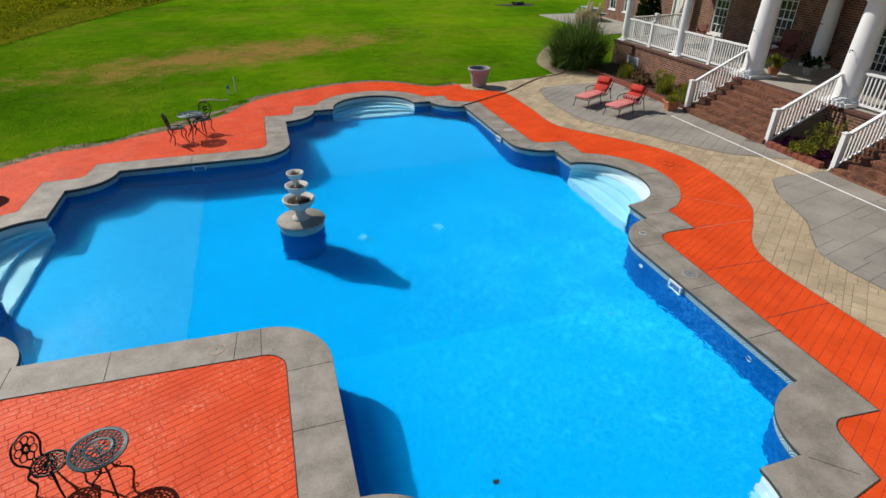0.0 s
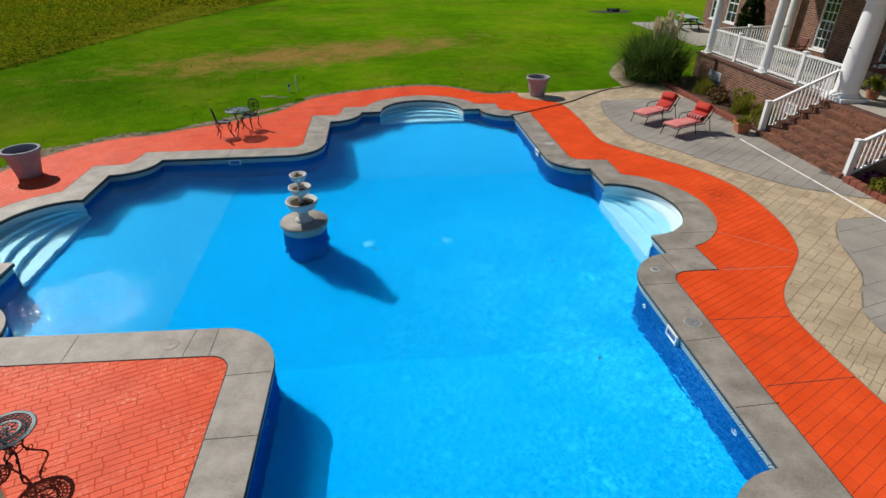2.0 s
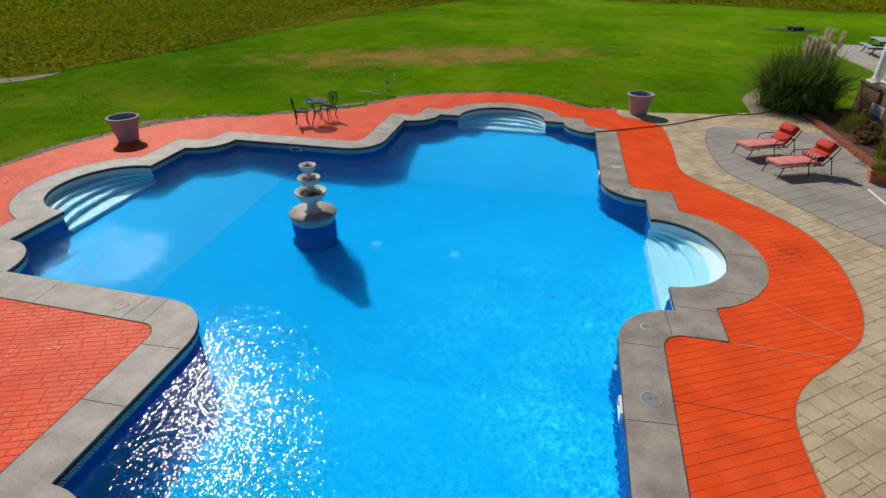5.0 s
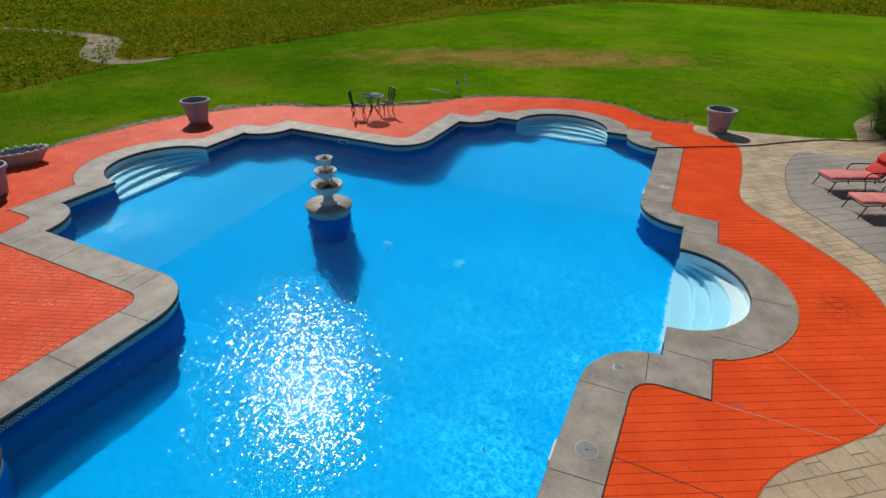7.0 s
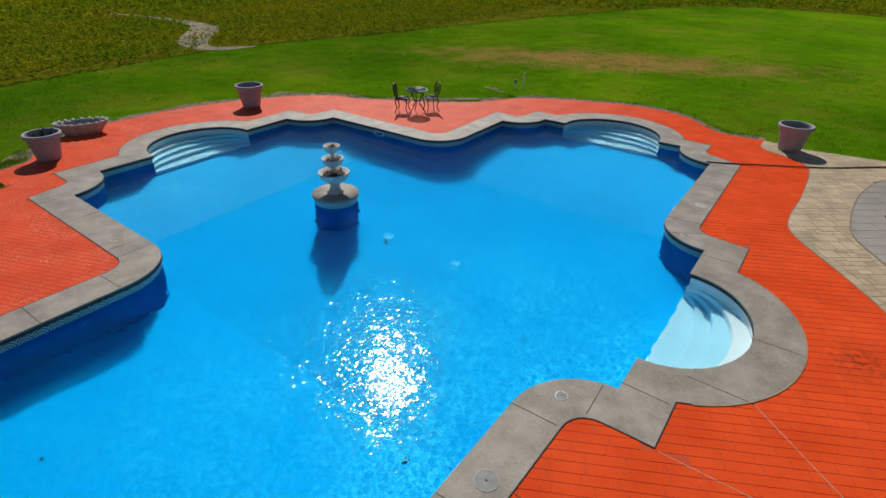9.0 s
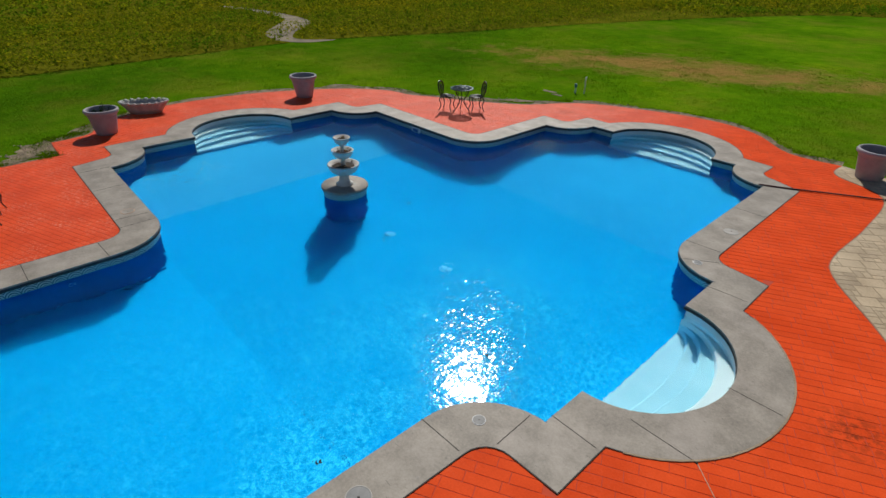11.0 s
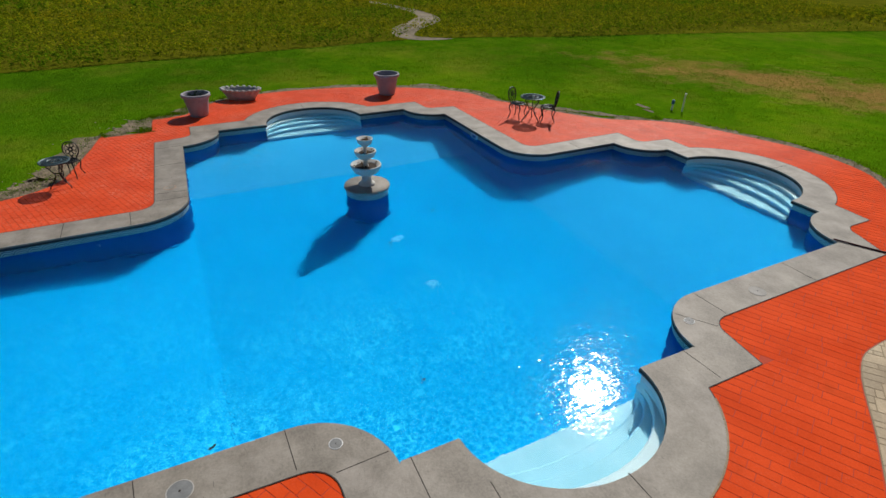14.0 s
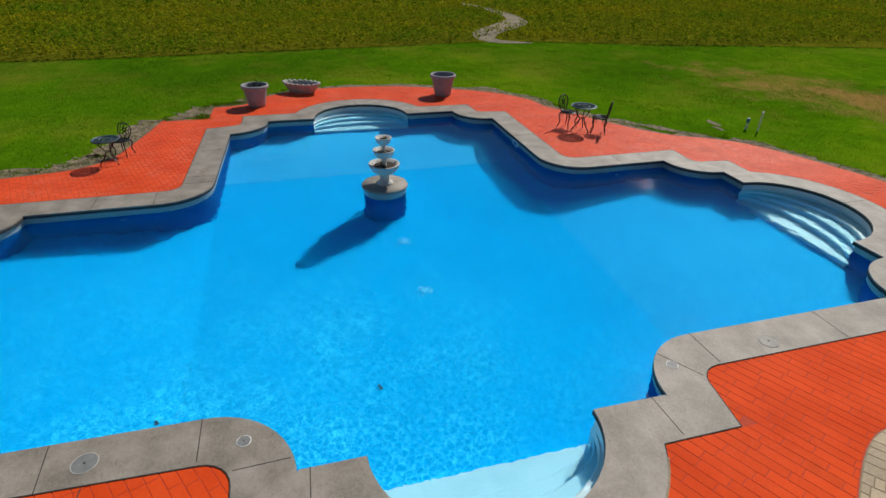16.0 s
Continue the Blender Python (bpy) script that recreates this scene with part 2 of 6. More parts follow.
def water_material():
    """Slightly milky water: a bent surface to look through, and small tilted wavelets that mirror sky and sun."""
    m, t, b = mat("pool_water")
    t.nodes.remove(b)
    out = t.nodes["Material Output"]
    c = t.nodes.new("ShaderNodeTexCoord")
    s = t.nodes.new("ShaderNodeSeparateXYZ")
    t.links.new(c.outputs["Object"], s.inputs[0])
    calm = noise_of(t, 0.30, 2.0)
    # a breeze ruffles the side towards the house more
    windy = sums(t, "MULTIPLY", ramp(t, sums(t, "MULTIPLY", sums(t, "ADD", s.outputs["X"], 6.0), 0.080), [(0.35, (0.35,) * 3), (0.70, (1.0,) * 3), (0.86, (1.0,) * 3), (1.0, (0.25,) * 3)]), ramp(t, noise_of(t, 0.45, 3.0), [(0.35, (0.3,) * 3), (0.6, (1.0,) * 3)]))
    h = sums(t, "ADD", sums(t, "MULTIPLY", noise_of(t, 4.2, 1.0, 0.4), 0.8), sums(t, "ADD", sums(t, "MULTIPLY", noise_of(t, 1.1, 1.0, 0.4), 1.0), sums(t, "MULTIPLY", noise_of(t, 9.0, 2.0, 0.5), 0.75)))
    h = sums(t, "MULTIPLY", h, sums(t, "ADD", 0.25, windy))
    n = nd(t, "ShaderNodeBump", Strength=1.0, Distance=0.022)
    t.links.new(h, n.inputs["Height"])
    see = nd(t, "ShaderNodeBsdfRefraction", Roughness=0.0, IOR=1.333)
    see.inputs["Color"].default_value = (0.82, 0.98, 1.0, 1)
    t.links.new(n.outputs[0], see.inputs["Normal"])
    milk = nd(t, "ShaderNodeBsdfDiffuse", Roughness=1.0)
    choppy = sums(t, "MULTIPLY", sums(t, "ADD", noise_of(t, 13.0, 2.0, 0.6, stretch=(1.0, 1.5, 1.0)), sums(t, "MULTIPLY", noise_of(t, 28.0, 2.0, 0.6), 0.6)), sums(t, "ADD", 0.12, windy))
    cn = nd(t, "ShaderNodeBump", Strength=1.0, Distance=0.55)
    t.links.new(choppy, cn.inputs["Height"])
    t.links.new(cn.outputs[0], milk.inputs["Normal"])
    milk.inputs["Color"].default_value = (0.0, 0.43, 0.86, 1)
    body = t.nodes.new("ShaderNodeMixShader")
    body.inputs["Fac"].default_value = 0.12
    t.links.new(see.outputs[0], body.inputs[1])
    t.links.new(milk.outputs[0], body.inputs[2])
    # wavelets: each one tilted its own way, most of them very little
    warp = t.nodes.new("ShaderNodeMapping")
    warp.inputs["Rotation"].default_value, warp.inputs["Scale"].default_value = (0, 0, radians(58)), (1.7, 0.75, 1.0)
    t.links.new(c.outputs["Object"], warp.inputs["Vector"])
    # how ruffled the surface is: calm, but for patches over the water returns and in the breeze
    rough = sums(t, "MULTIPLY", calm, 0.036)
    for x, y, r, k in ((-3.45, -2.40, 2.0, 0.50), (0.6, 5.7, 0.7, 0.7), (1.5, -4.9, 4.6, 0.17), (5.2, -0.6, 2.6, 0.06)):
        far = t.nodes.new("ShaderNodeVectorMath")
        far.operation = "DISTANCE"
        t.links.new(c.outputs["Object"], far.inputs[0])
        far.inputs[1].default_value = (x, y, -0.17)
        rough = sums(t, "ADD", rough, ramp(t, sums(t, "DIVIDE", far.outputs["Value"], r), [(0.0, (k,) * 3), (0.35, (k * 0.78,) * 3), (0.55, (k * 0.42,) * 3), (0.8, (k * 0.1,) * 3), (1.0, (0.0,) * 3)]))
    tilts = []
    for scale, k in ((15.0, 2.2), (34.0, 2.0)):
        v = nd(t, "ShaderNodeTexNoise", Scale=scale, Detail=1.0, Roughness=0.5)
        t.links.new(warp.outputs[0], v.inputs["Vector"])
        q = t.nodes.new("ShaderNodeSeparateColor")
        t.links.new(v.outputs["Color"], q.inputs[0])
        push = sums(t, "MULTIPLY", rough, k)
        tilts.append((sums(t, "MULTIPLY", sums(t, "SUBTRACT", q.outputs["Red"], 0.5), push), sums(t, "MULTIPLY", sums(t, "SUBTRACT", q.outputs["Green"], 0.5), push)))
    tip = t.nodes.new("ShaderNodeCombineXYZ")
    t.links.new(sums(t, "ADD", tilts[0][0], tilts[1][0]), tip.inputs["X"])
    t.links.new(sums(t, "ADD", tilts[0][1], tilts[1][1]), tip.inputs["Y"])
    low = nd(t, "ShaderNodeBump", Strength=1.0, Distance=0.0055)
    t.links.new(h, low.inputs["Height"])
    add = t.nodes.new("ShaderNodeVectorMath")
    add.operation = "ADD"
    t.links.new(low.outputs[0], add.inputs[0])
    t.links.new(tip.outputs[0], add.inputs[1])
    norm = t.nodes.new("ShaderNodeVectorMath")
    norm.operation = "NORMALIZE"
    t.links.new(add.outputs[0], norm.inputs[0])
    shine = nd(t, "ShaderNodeBsdfGlossy", Roughness=0.075)
    t.links.new(norm.outputs[0], shine.inputs["Normal"])
    fr = nd(t, "ShaderNodeFresnel", IOR=1.18)
    t.links.new(norm.outputs[0], fr.inputs["Normal"])
    mx = t.nodes.new("ShaderNodeMixShader")
    t.links.new(fr.outputs[0], mx.inputs["Fac"])
    t.links.new(body.outputs[0], mx.inputs[1])
    t.links.new(shine.outputs[0], mx.inputs[2])
    t.links.new(mx.outputs[0], out.inputs["Surface"])
    return m


def leaf_material(name, dark, light, through_=0.4, patches=(0.35, (0.75, 0.85, 0.8), (1.2, 1.1, 1.1))):
    m, t, b = mat(name)
    g = t.nodes.new("ShaderNodeNewGeometry")
    col = ramp(t, g.outputs["Random Per Island"], [(0.0, dark), (1.0, light)])
    big = ramp(t, noise_of(t, patches[0], 3.0), [(0.32, patches[1]), (0.68, patches[2])])
    col = mixc(t, 1.0, col, big, "MULTIPLY")
    t.nodes.remove(b)
    d, tr, mx = t.nodes.new("ShaderNodeBsdfDiffuse"), t.nodes.new("ShaderNodeBsdfTranslucent"), t.nodes.new("ShaderNodeMixShader")
    mx.inputs["Fac"].default_value = through_
    t.links.new(col, d.inputs["Color"])
    t.links.new(col, tr.inputs["Color"])
    t.links.new(d.outputs[0], mx.inputs[1])
    t.links.new(tr.outputs[0], mx.inputs[2])
    t.links.new(mx.outputs[0], t.nodes["Material Output"].inputs["Surface"])
    return m


def glass_material():
    m, t, b = mat("window_glass")
    b.inputs["Base Color"].default_value = (0.02, 0.025, 0.03, 1)
    b.inputs["Roughness"].default_value = 0.04
    b.inputs["Specular IOR Level"].default_value = 0.8
    return m


LAWN = lawn_material()
RED = red_material()
REDJ = surface("red_concrete_joint", (0.47, 0.045, 0.011), (0.63, 0.068, 0.017), 4, 60, 0.85)
TAN = surface("tan_stamped_concrete", (0.33, 0.248, 0.150), (0.60, 0.475, 0.310), 1.5, 34, 0.7, relief=0.5, islands=0.13)
TANJ = surface("tan_concrete_joint", (0.22, 0.165, 0.10), (0.37, 0.29, 0.185), 4, 60, 0.9)
GREY = surface("grey_stamped_concrete", (0.215, 0.196, 0.168), (0.405, 0.370, 0.318), 0.9, 34, 0.66, relief=0.4, islands=0.09)
GREYJ = surface("grey_concrete_joint", (0.095, 0.09, 0.08), (0.19, 0.18, 0.16), 4, 60, 0.9)
COPING = surface("coping_concrete", (0.165, 0.143, 0.113), (0.385, 0.343, 0.282), 2.2, 36, 0.62, relief=0.45, spec=0.5)
ct = COPING.node_tree
cb = ct.nodes["Principled BSDF"]
stain = sums(ct, "MULTIPLY", ramp(ct, noise_of(ct, 1.1, 4.0, 0.6), [(0.50, (0, 0, 0)), (0.68, (1, 1, 1))]), 0.35)
scratch = sums(ct, "MULTIPLY", ramp(ct, noise_of(ct, 7.0, 5.0, 0.7, stretch=(1.0, 3.5, 1.0)), [(0.63, (0, 0, 0)), (0.69, (1, 1, 1))]), 0.6)
worn_col = mixc(ct, stain, cb.inputs["Base Color"].links[0].from_socket, (0.42, 0.37, 0.33))
ct.links.new(mixc(ct, scratch, worn_col, (0.09, 0.075, 0.06)), cb.inputs["Base Color"])
JOINT = surface("dark_joint", (0.035, 0.03, 0.027), (0.07, 0.06, 0.05), 6, 60, 0.95)
EDGE_LINE = surface("pale_joint", (0.42, 0.26, 0.17), (0.58, 0.40, 0.29), 3, 60, 0.9)
CONC = surface("plain_concrete", (0.30, 0.275, 0.23), (0.43, 0.40, 0.345), 1.2, 30, 0.85)
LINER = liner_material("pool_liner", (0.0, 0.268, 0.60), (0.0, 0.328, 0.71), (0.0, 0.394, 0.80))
# same liner in darker blue: shade on walls and pillar put into the colour
WALL_LINER = liner_material("shaded_wall_liner", (0.0, 0.044, 0.19), (0.0, 0.072, 0.27), (0.0, 0.105, 0.34))
# paler floor blues stand in for light passing through shallower water
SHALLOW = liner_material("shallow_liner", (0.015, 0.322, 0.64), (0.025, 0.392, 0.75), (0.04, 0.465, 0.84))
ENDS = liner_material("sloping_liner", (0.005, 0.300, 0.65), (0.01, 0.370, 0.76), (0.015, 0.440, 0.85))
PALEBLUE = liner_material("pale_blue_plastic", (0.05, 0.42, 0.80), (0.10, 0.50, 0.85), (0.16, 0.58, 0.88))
BAND, WATER = tile_band_material(), water_material()
FIBRE = surface("white_fibreglass", (0.62, 0.66, 0.67), (0.75, 0.78, 0.78), 2, 40, 0.35, relief=0.1, spec=0.1)
# white fibreglass of the lower treads, with the water's tint put into its colour
AQUA = surface("water_tinted_fibreglass", (0.30, 0.56, 0.66), (0.41, 0.66, 0.75), 2, 40, 0.35, relief=0.1, spec=0.1)
WHITE = surface("white_paint", (0.80, 0.80, 0.79), (0.88, 0.88, 0.86), 2.5, 50, 0.5, relief=0.12, depth=0.003)
IRON = surface("dark_cast_iron", (0.006, 0.010, 0.010), (0.020, 0.028, 0.027), 8, 90, 0.45, metal=0.3, relief=0.3)
PATINA = surface("green_patina_iron", (0.030, 0.066, 0.074), (0.080, 0.140, 0.150), 8, 90, 0.5, metal=0.2, relief=0.3)
BRICK = brick_material("red_brown_brick")
STEPBRICK = surface("step_brick", (0.125, 0.048, 0.027), (0.285, 0.120, 0.064), 5, 60, 0.85, objects=0.4)
MORTAR = surface("brick_mortar", (0.15, 0.115, 0.085), (0.25, 0.20, 0.155), 5, 60, 0.9)
# ledge brick made darker than the wall: its shade is in the colour
LEDGE = surface("shaded_ledge_brick", (0.065, 0.028, 0.020), (0.13, 0.052, 0.036), 6, 60, 0.85)
CURB = surface("brick_curb", (0.17, 0.045, 0.025), (0.30, 0.085, 0.045), 6, 60, 0.85)
POTGREY = surface("mauve_grey_pot", (0.25, 0.232, 0.250), (0.41, 0.385, 0.405), 3, 45, 0.75)
CAST = surface("cast_stone", (0.32, 0.30, 0.27), (0.52, 0.50, 0.46), 4, 50, 0.85)
FOUNT = surface("white_cast_stone", (0.46, 0.45, 0.41), (0.68, 0.67, 0.62), 5, 55, 0.8)
TERRA = surface("terracotta", (0.36, 0.13, 0.06), (0.50, 0.21, 0.105), 4, 50, 0.85)
SOIL = surface("dark_soil", (0.018, 0.012, 0.008), (0.05, 0.035, 0.022), 8, 50, 0.95, relief=0.8, depth=0.02)
SAND = surface("sandy_soil", (0.26, 0.19, 0.12), (0.47, 0.37, 0.25), 1.4, 25, 0.95, relief=0.7, depth=0.03)
DIRT = surface("washed_out_dirt", (0.095, 0.080, 0.040), (0.33, 0.265, 0.175), 0.6, 9, 0.95, relief=0.7, depth=0.03)
VERGE = surface("stony_verge_soil", (0.024, 0.019, 0.009), (0.40, 0.31, 0.19), 4.5, 26, 0.95, relief=0.8, depth=0.03)
MULCH = surface("reddish_mulch", (0.05, 0.022, 0.014), (0.12, 0.055, 0.03), 6, 40, 0.95, relief=0.9, depth=0.03)
CUSHION = surface("red_cushion", (0.48, 0.025, 0.016), (0.62, 0.05, 0.028), 3, 70, 0.85)
FADED = surface("faded_pink_cushion", (0.62, 0.14, 0.125), (0.76, 0.30, 0.27), 3, 70, 0.85)
DARKCLOTH = surface("dark_striped_cloth", (0.02, 0.012, 0.01), (0.05, 0.03, 0.025), 4, 70, 0.9)
HOSE = surface("brown_hose", (0.07, 0.025, 0.018), (0.13, 0.05, 0.035), 5, 60, 0.6)
LID = surface("grey_lid", (0.16, 0.165, 0.16), (0.26, 0.265, 0.26), 9, 60, 0.6)
WICKER = surface("red_brown_wicker", (0.095, 0.024, 0.016), (0.18, 0.050, 0.030), 6, 80, 0.7)
TABLETOP = surface("weathered_picnic_boards", (0.22, 0.30, 0.30), (0.36, 0.46, 0.44), 3, 40, 0.8)
BLUEPART = surface("blue_valve_plastic", (0.05, 0.16, 0.30), (0.09, 0.24, 0.40), 5, 50, 0.5)
SIGNBLUE = surface("blue_print", (0.05, 0.10, 0.26), (0.09, 0.16, 0.36), 5, 50, 0.5)
INK = surface("grey_print", (0.22, 0.25, 0.32), (0.32, 0.35, 0.42), 5, 50, 0.6)
GLASS = glass_material()
SHINGLE = surface("roof_shingle", (0.05, 0.047, 0.045), (0.10, 0.095, 0.09), 3, 40, 0.9)
ROOM = surface("dim_interior", (0.05, 0.045, 0.04), (0.09, 0.08, 0.07), 2, 20, 0.9)
BLADE = leaf_material("grass_blades", (0.04, 0.115, 0.003), (0.18, 0.29, 0.009), 0.55)
CROP = leaf_material("bean_leaves", (0.065, 0.140, 0.004), (0.36, 0.34, 0.012), 0.4, (0.16, (0.50, 0.95, 0.8), (1.45, 1.15, 1.0)))
CROPDIRT = surface("field_floor", (0.065, 0.085, 0.004), (0.16, 0.155, 0.010), 0.5, 12, 0.95, spec=0.0, relief=0.9, depth=0.05)
PAMPAS = leaf_material("pampas_blades", (0.030, 0.075, 0.012), (0.20, 0.29, 0.07))
PLUME = leaf_material("pampas_plumes", (0.62, 0.53, 0.33), (0.86, 0.77, 0.54))
FLOWER = leaf_material("mixed_bed_leaves", (0.06, 0.13, 0.012), (0.40, 0.34, 0.05))
PURPLE = leaf_material("purple_leaves", (0.022, 0.006, 0.020), (0.075, 0.018, 0.055))
DARKLEAF = leaf_material("dark_evergreen", (0.010, 0.024, 0.008), (0.028, 0.055, 0.014))
DRY = leaf_material("dry_leaves", (0.09, 0.05, 0.025), (0.32, 0.21, 0.10))

# ---- mesh tools ----


def mesh_of(name, verts, faces, material):
    me = bpy.data.meshes.new(name)
    me.from_pydata([tuple(v) for v in verts], [], faces)
    me.materials.append(material)
    me.update()
    return me


def part(name, bm, material, parent=None, label="", smooth=False):
    """Links a bmesh or a mesh as one object, under a thing where one is given."""
    if isinstance(bm, bmesh.types.BMesh):
        bmesh.ops.recalc_face_normals(bm, faces=bm.faces)
        bm.normal_update()
        if all(abs(f.normal.z) > 0.99 for f in bm.faces):
            bmesh.ops.reverse_faces(bm, faces=[f for f in bm.faces if f.normal.z < 0])
        me = bpy.data.meshes.new(name)
        bm.to_mesh(me)
        bm.free()
        me.materials.append(material)
    else:
        me = bm
    if smooth:
        for p in me.polygons:
            p.use_smooth = True
    ob = new(name, me)
    ob.parent = parent
    return tagged(ob, label)


def thing(name, at, label, category, group="", kind="", turn=0):
    ob = new(name)
    ob.matrix_world = pose(*at, 0, 0, turn)
    ob.empty_display_size = 0.1
    return tagged(ob, label, category, group, kind)


def box(bm, x0, x1, y0, y1, z0, z1, bevel=0.0, m=None):
    b = bmesh.ops.create_cube(bm, size=1.0)
    vs = b["verts"]
    bmesh.ops.scale(bm, vec=(x1 - x0, y1 - y0, z1 - z0), verts=vs)
    bmesh.ops.translate(bm, vec=((x0 + x1) / 2, (y0 + y1) / 2, (z0 + z1) / 2), verts=vs)
    if bevel:
        es = {e for v in vs for e in v.link_edges}
        r = bmesh.ops.bevel(bm, geom=list(es), offset=bevel, segments=2, affect="EDGES", profile=0.5)
        vs = list({v for f in r["faces"] for v in f.verts} | {v for v in vs if v.is_valid})
    if m is not None:
        bmesh.ops.transform(bm, matrix=m, verts=vs)
    return bm


def boxed(x0, x1, y0, y1, z0, z1, bevel=0.0, m=None):
    return box(bmesh.new(), x0, x1, y0, y1, z0, z1, bevel, m)


def lathe(bm, profile, n=24, m=None, wobble=None):
    """A body of revolution from (radius, height) pairs, closed where the radius is zero."""
    rings = []
    for k, (r, z) in enumerate(profile):
        if r < 1e-6:
            rings.append([bm.verts.new((0, 0, z))])
        else:
            ring = []
            for i in range(n):
                a = 2 * math.pi * i / n
                f = wobble(a, k) if wobble else 1.0
                ring.append(bm.verts.new((r * f * math.cos(a), r * f * math.sin(a), z)))
            rings.append(ring)
    for a, b in zip(rings, rings[1:]):
        for i in range(n):
            j = (i + 1) % n
            q = [a[i % len(a)], a[j % len(a)], b[j % len(b)], b[i % len(b)]]
            q = list(dict.fromkeys(q))
            if len(q) > 2:
                bm.faces.new(q)
    if m is not None:
        bmesh.ops.transform(bm, matrix=m, verts=[v for r in rings for v in r])
    return bm


def tube(bm, pts, r=0.01, n=6, closed=False):
    """A round bar along points; r may be a list."""
    pts = [Vector(p) for p in pts]
    k = len(pts)
    rs = r if isinstance(r, (list, tuple)) else [r] * k
    rings = []
    up = Vector((0.31, 0.17, 0.93)).normalized()
    for i, p in enumerate(pts):
        a = pts[(i - 1) % k] if closed or i else pts[0]
        b = pts[(i + 1) % k] if closed or i < k - 1 else pts[-1]
        d = (b - a).normalized()
        s = d.cross(up)
        if s.length < 0.05:
            s = d.cross(Vector((1, 0, 0)))
        s.normalize()
        w = d.cross(s)
        rings.append([bm.verts.new(p + rs[i] * (math.cos(2 * math.pi * j / n) * s + math.sin(2 * math.pi * j / n) * w)) for j in range(n)])
    pairs = list(zip(rings, rings[1:])) + ([(rings[-1], rings[0])] if closed else [])
    for a, b in pairs:
        for j in range(n):
            bm.faces.new((a[j], a[(j + 1) % n], b[(j + 1) % n], b[j]))
    if not closed:
        bm.faces.new(rings[0][::-1]), bm.faces.new(rings[-1])
    return bm


def spline(ctrl, per=8, closed=False):
    """Catmull-Rom curve through a few control points."""
    out, k = [], len(ctrl)
    for i in range(k if closed else k - 1):
        p = [Vector(ctrl[(i + j) % k] if closed else ctrl[min(max(i + j, 0), k - 1)]) for j in (-1, 0, 1, 2)]
        for s in range(per):
            u = s / per
            out.append(0.5 * (2 * p[1] + (p[2] - p[0]) * u + (2 * p[0] - 5 * p[1] + 4 * p[2] - p[3]) * u * u + (3 * p[1] - p[0] - 3 * p[2] + p[3]) * u ** 3))
    if not closed:
        out.append(Vector(ctrl[-1]))
    return out


def arc(cx, cy, rx, a0, a1, n=12, ry=None):
    ry = rx if ry is None else ry
    return [(cx + rx * math.cos(radians(a0 + (a1 - a0) * i / n)), cy + ry * math.sin(radians(a0 + (a1 - a0) * i / n))) for i in range(n + 1)]


def sheet(loops, z, thick=0.0):
    """A flat sheet between closed outlines, the first one outside; thick: how far its rim goes down."""
    bm = bmesh.new()
    es, rims = [], []
    for lp in loops:
        vs = [bm.verts.new((p[0], p[1], z)) for p in lp]
        rims.append(vs)
        es += [bm.edges.new((vs[i], vs[(i + 1) % len(vs)])) for i in range(len(vs))]
    bmesh.ops.triangle_fill(bm, edges=es, use_beauty=True, use_dissolve=False)
    if thick:
        for vs in rims:
            lo = [bm.verts.new((v.co.x, v.co.y, z - thick)) for v in vs]
            for i in range(len(vs)):
                j = (i + 1) % len(vs)
                bm.faces.new((vs[i], vs[j], lo[j], lo[i]))
    return bm


def inside(poly, x, y):
    px, py = poly[:, 0], poly[:, 1]
    qx, qy = np.roll(px, -1), np.roll(py, -1)
    hit = ((py > y) != (qy > y)) & (x < (qx - px) * (y - py) / np.where(qy == py, 1e-9, qy - py) + px)
    return bool(hit.sum() % 2)


def near_edge(poly, x, y):
    """Distance to an outline, and the nearest edge's two ends."""
    a, b = poly, np.roll(poly, -1, 0)
    d = b - a
    u = np.clip(((x - a[:, 0]) * d[:, 0] + (y - a[:, 1]) * d[:, 1]) / np.maximum((d ** 2).sum(1), 1e-12), 0, 1)
    q = a + d * u[:, None]
    dist = np.hypot(q[:, 0] - x, q[:, 1] - y)
    i = int(dist.argmin())
    return dist[i], a[i], b[i]


def trim(quad, poly, keep_in, gap=0.012):
    """Cuts a small flat piece along the nearest edge of an outline; None where nothing stays."""
    cx, cy = sum(p[0] for p in quad) / len(quad), sum(p[1] for p in quad) / len(quad)
    size = max(math.hypot(p[0] - cx, p[1] - cy) for p in quad)
    dist, a, b = near_edge(poly, cx, cy)
    isin = inside(poly, cx, cy)
    if dist > size + gap:
        return quad if isin == keep_in else None
    nx, ny = -(b - a)[1], (b - a)[0]
    l = math.hypot(nx, ny)
    nx, ny = nx / l, ny / l
    side = (cx - a[0]) * nx + (cy - a[1]) * ny
    s = 1 if (side > 0) == (isin == keep_in) else -1
    h = [s * ((p[0] - a[0]) * nx + (p[1] - a[1]) * ny) - gap for p in quad]
    out = []
    for i in range(len(quad)):
        j = (i + 1) % len(quad)
        if h[i] > 0:
            out.append(quad[i])
        if (h[i] > 0) != (h[j] > 0):
            u = h[i] / (h[i] - h[j])
            out.append((quad[i][0] + u * (quad[j][0] - quad[i][0]), quad[i][1] + u * (quad[j][1] - quad[i][1])))
    return out if len(out) > 2 else None


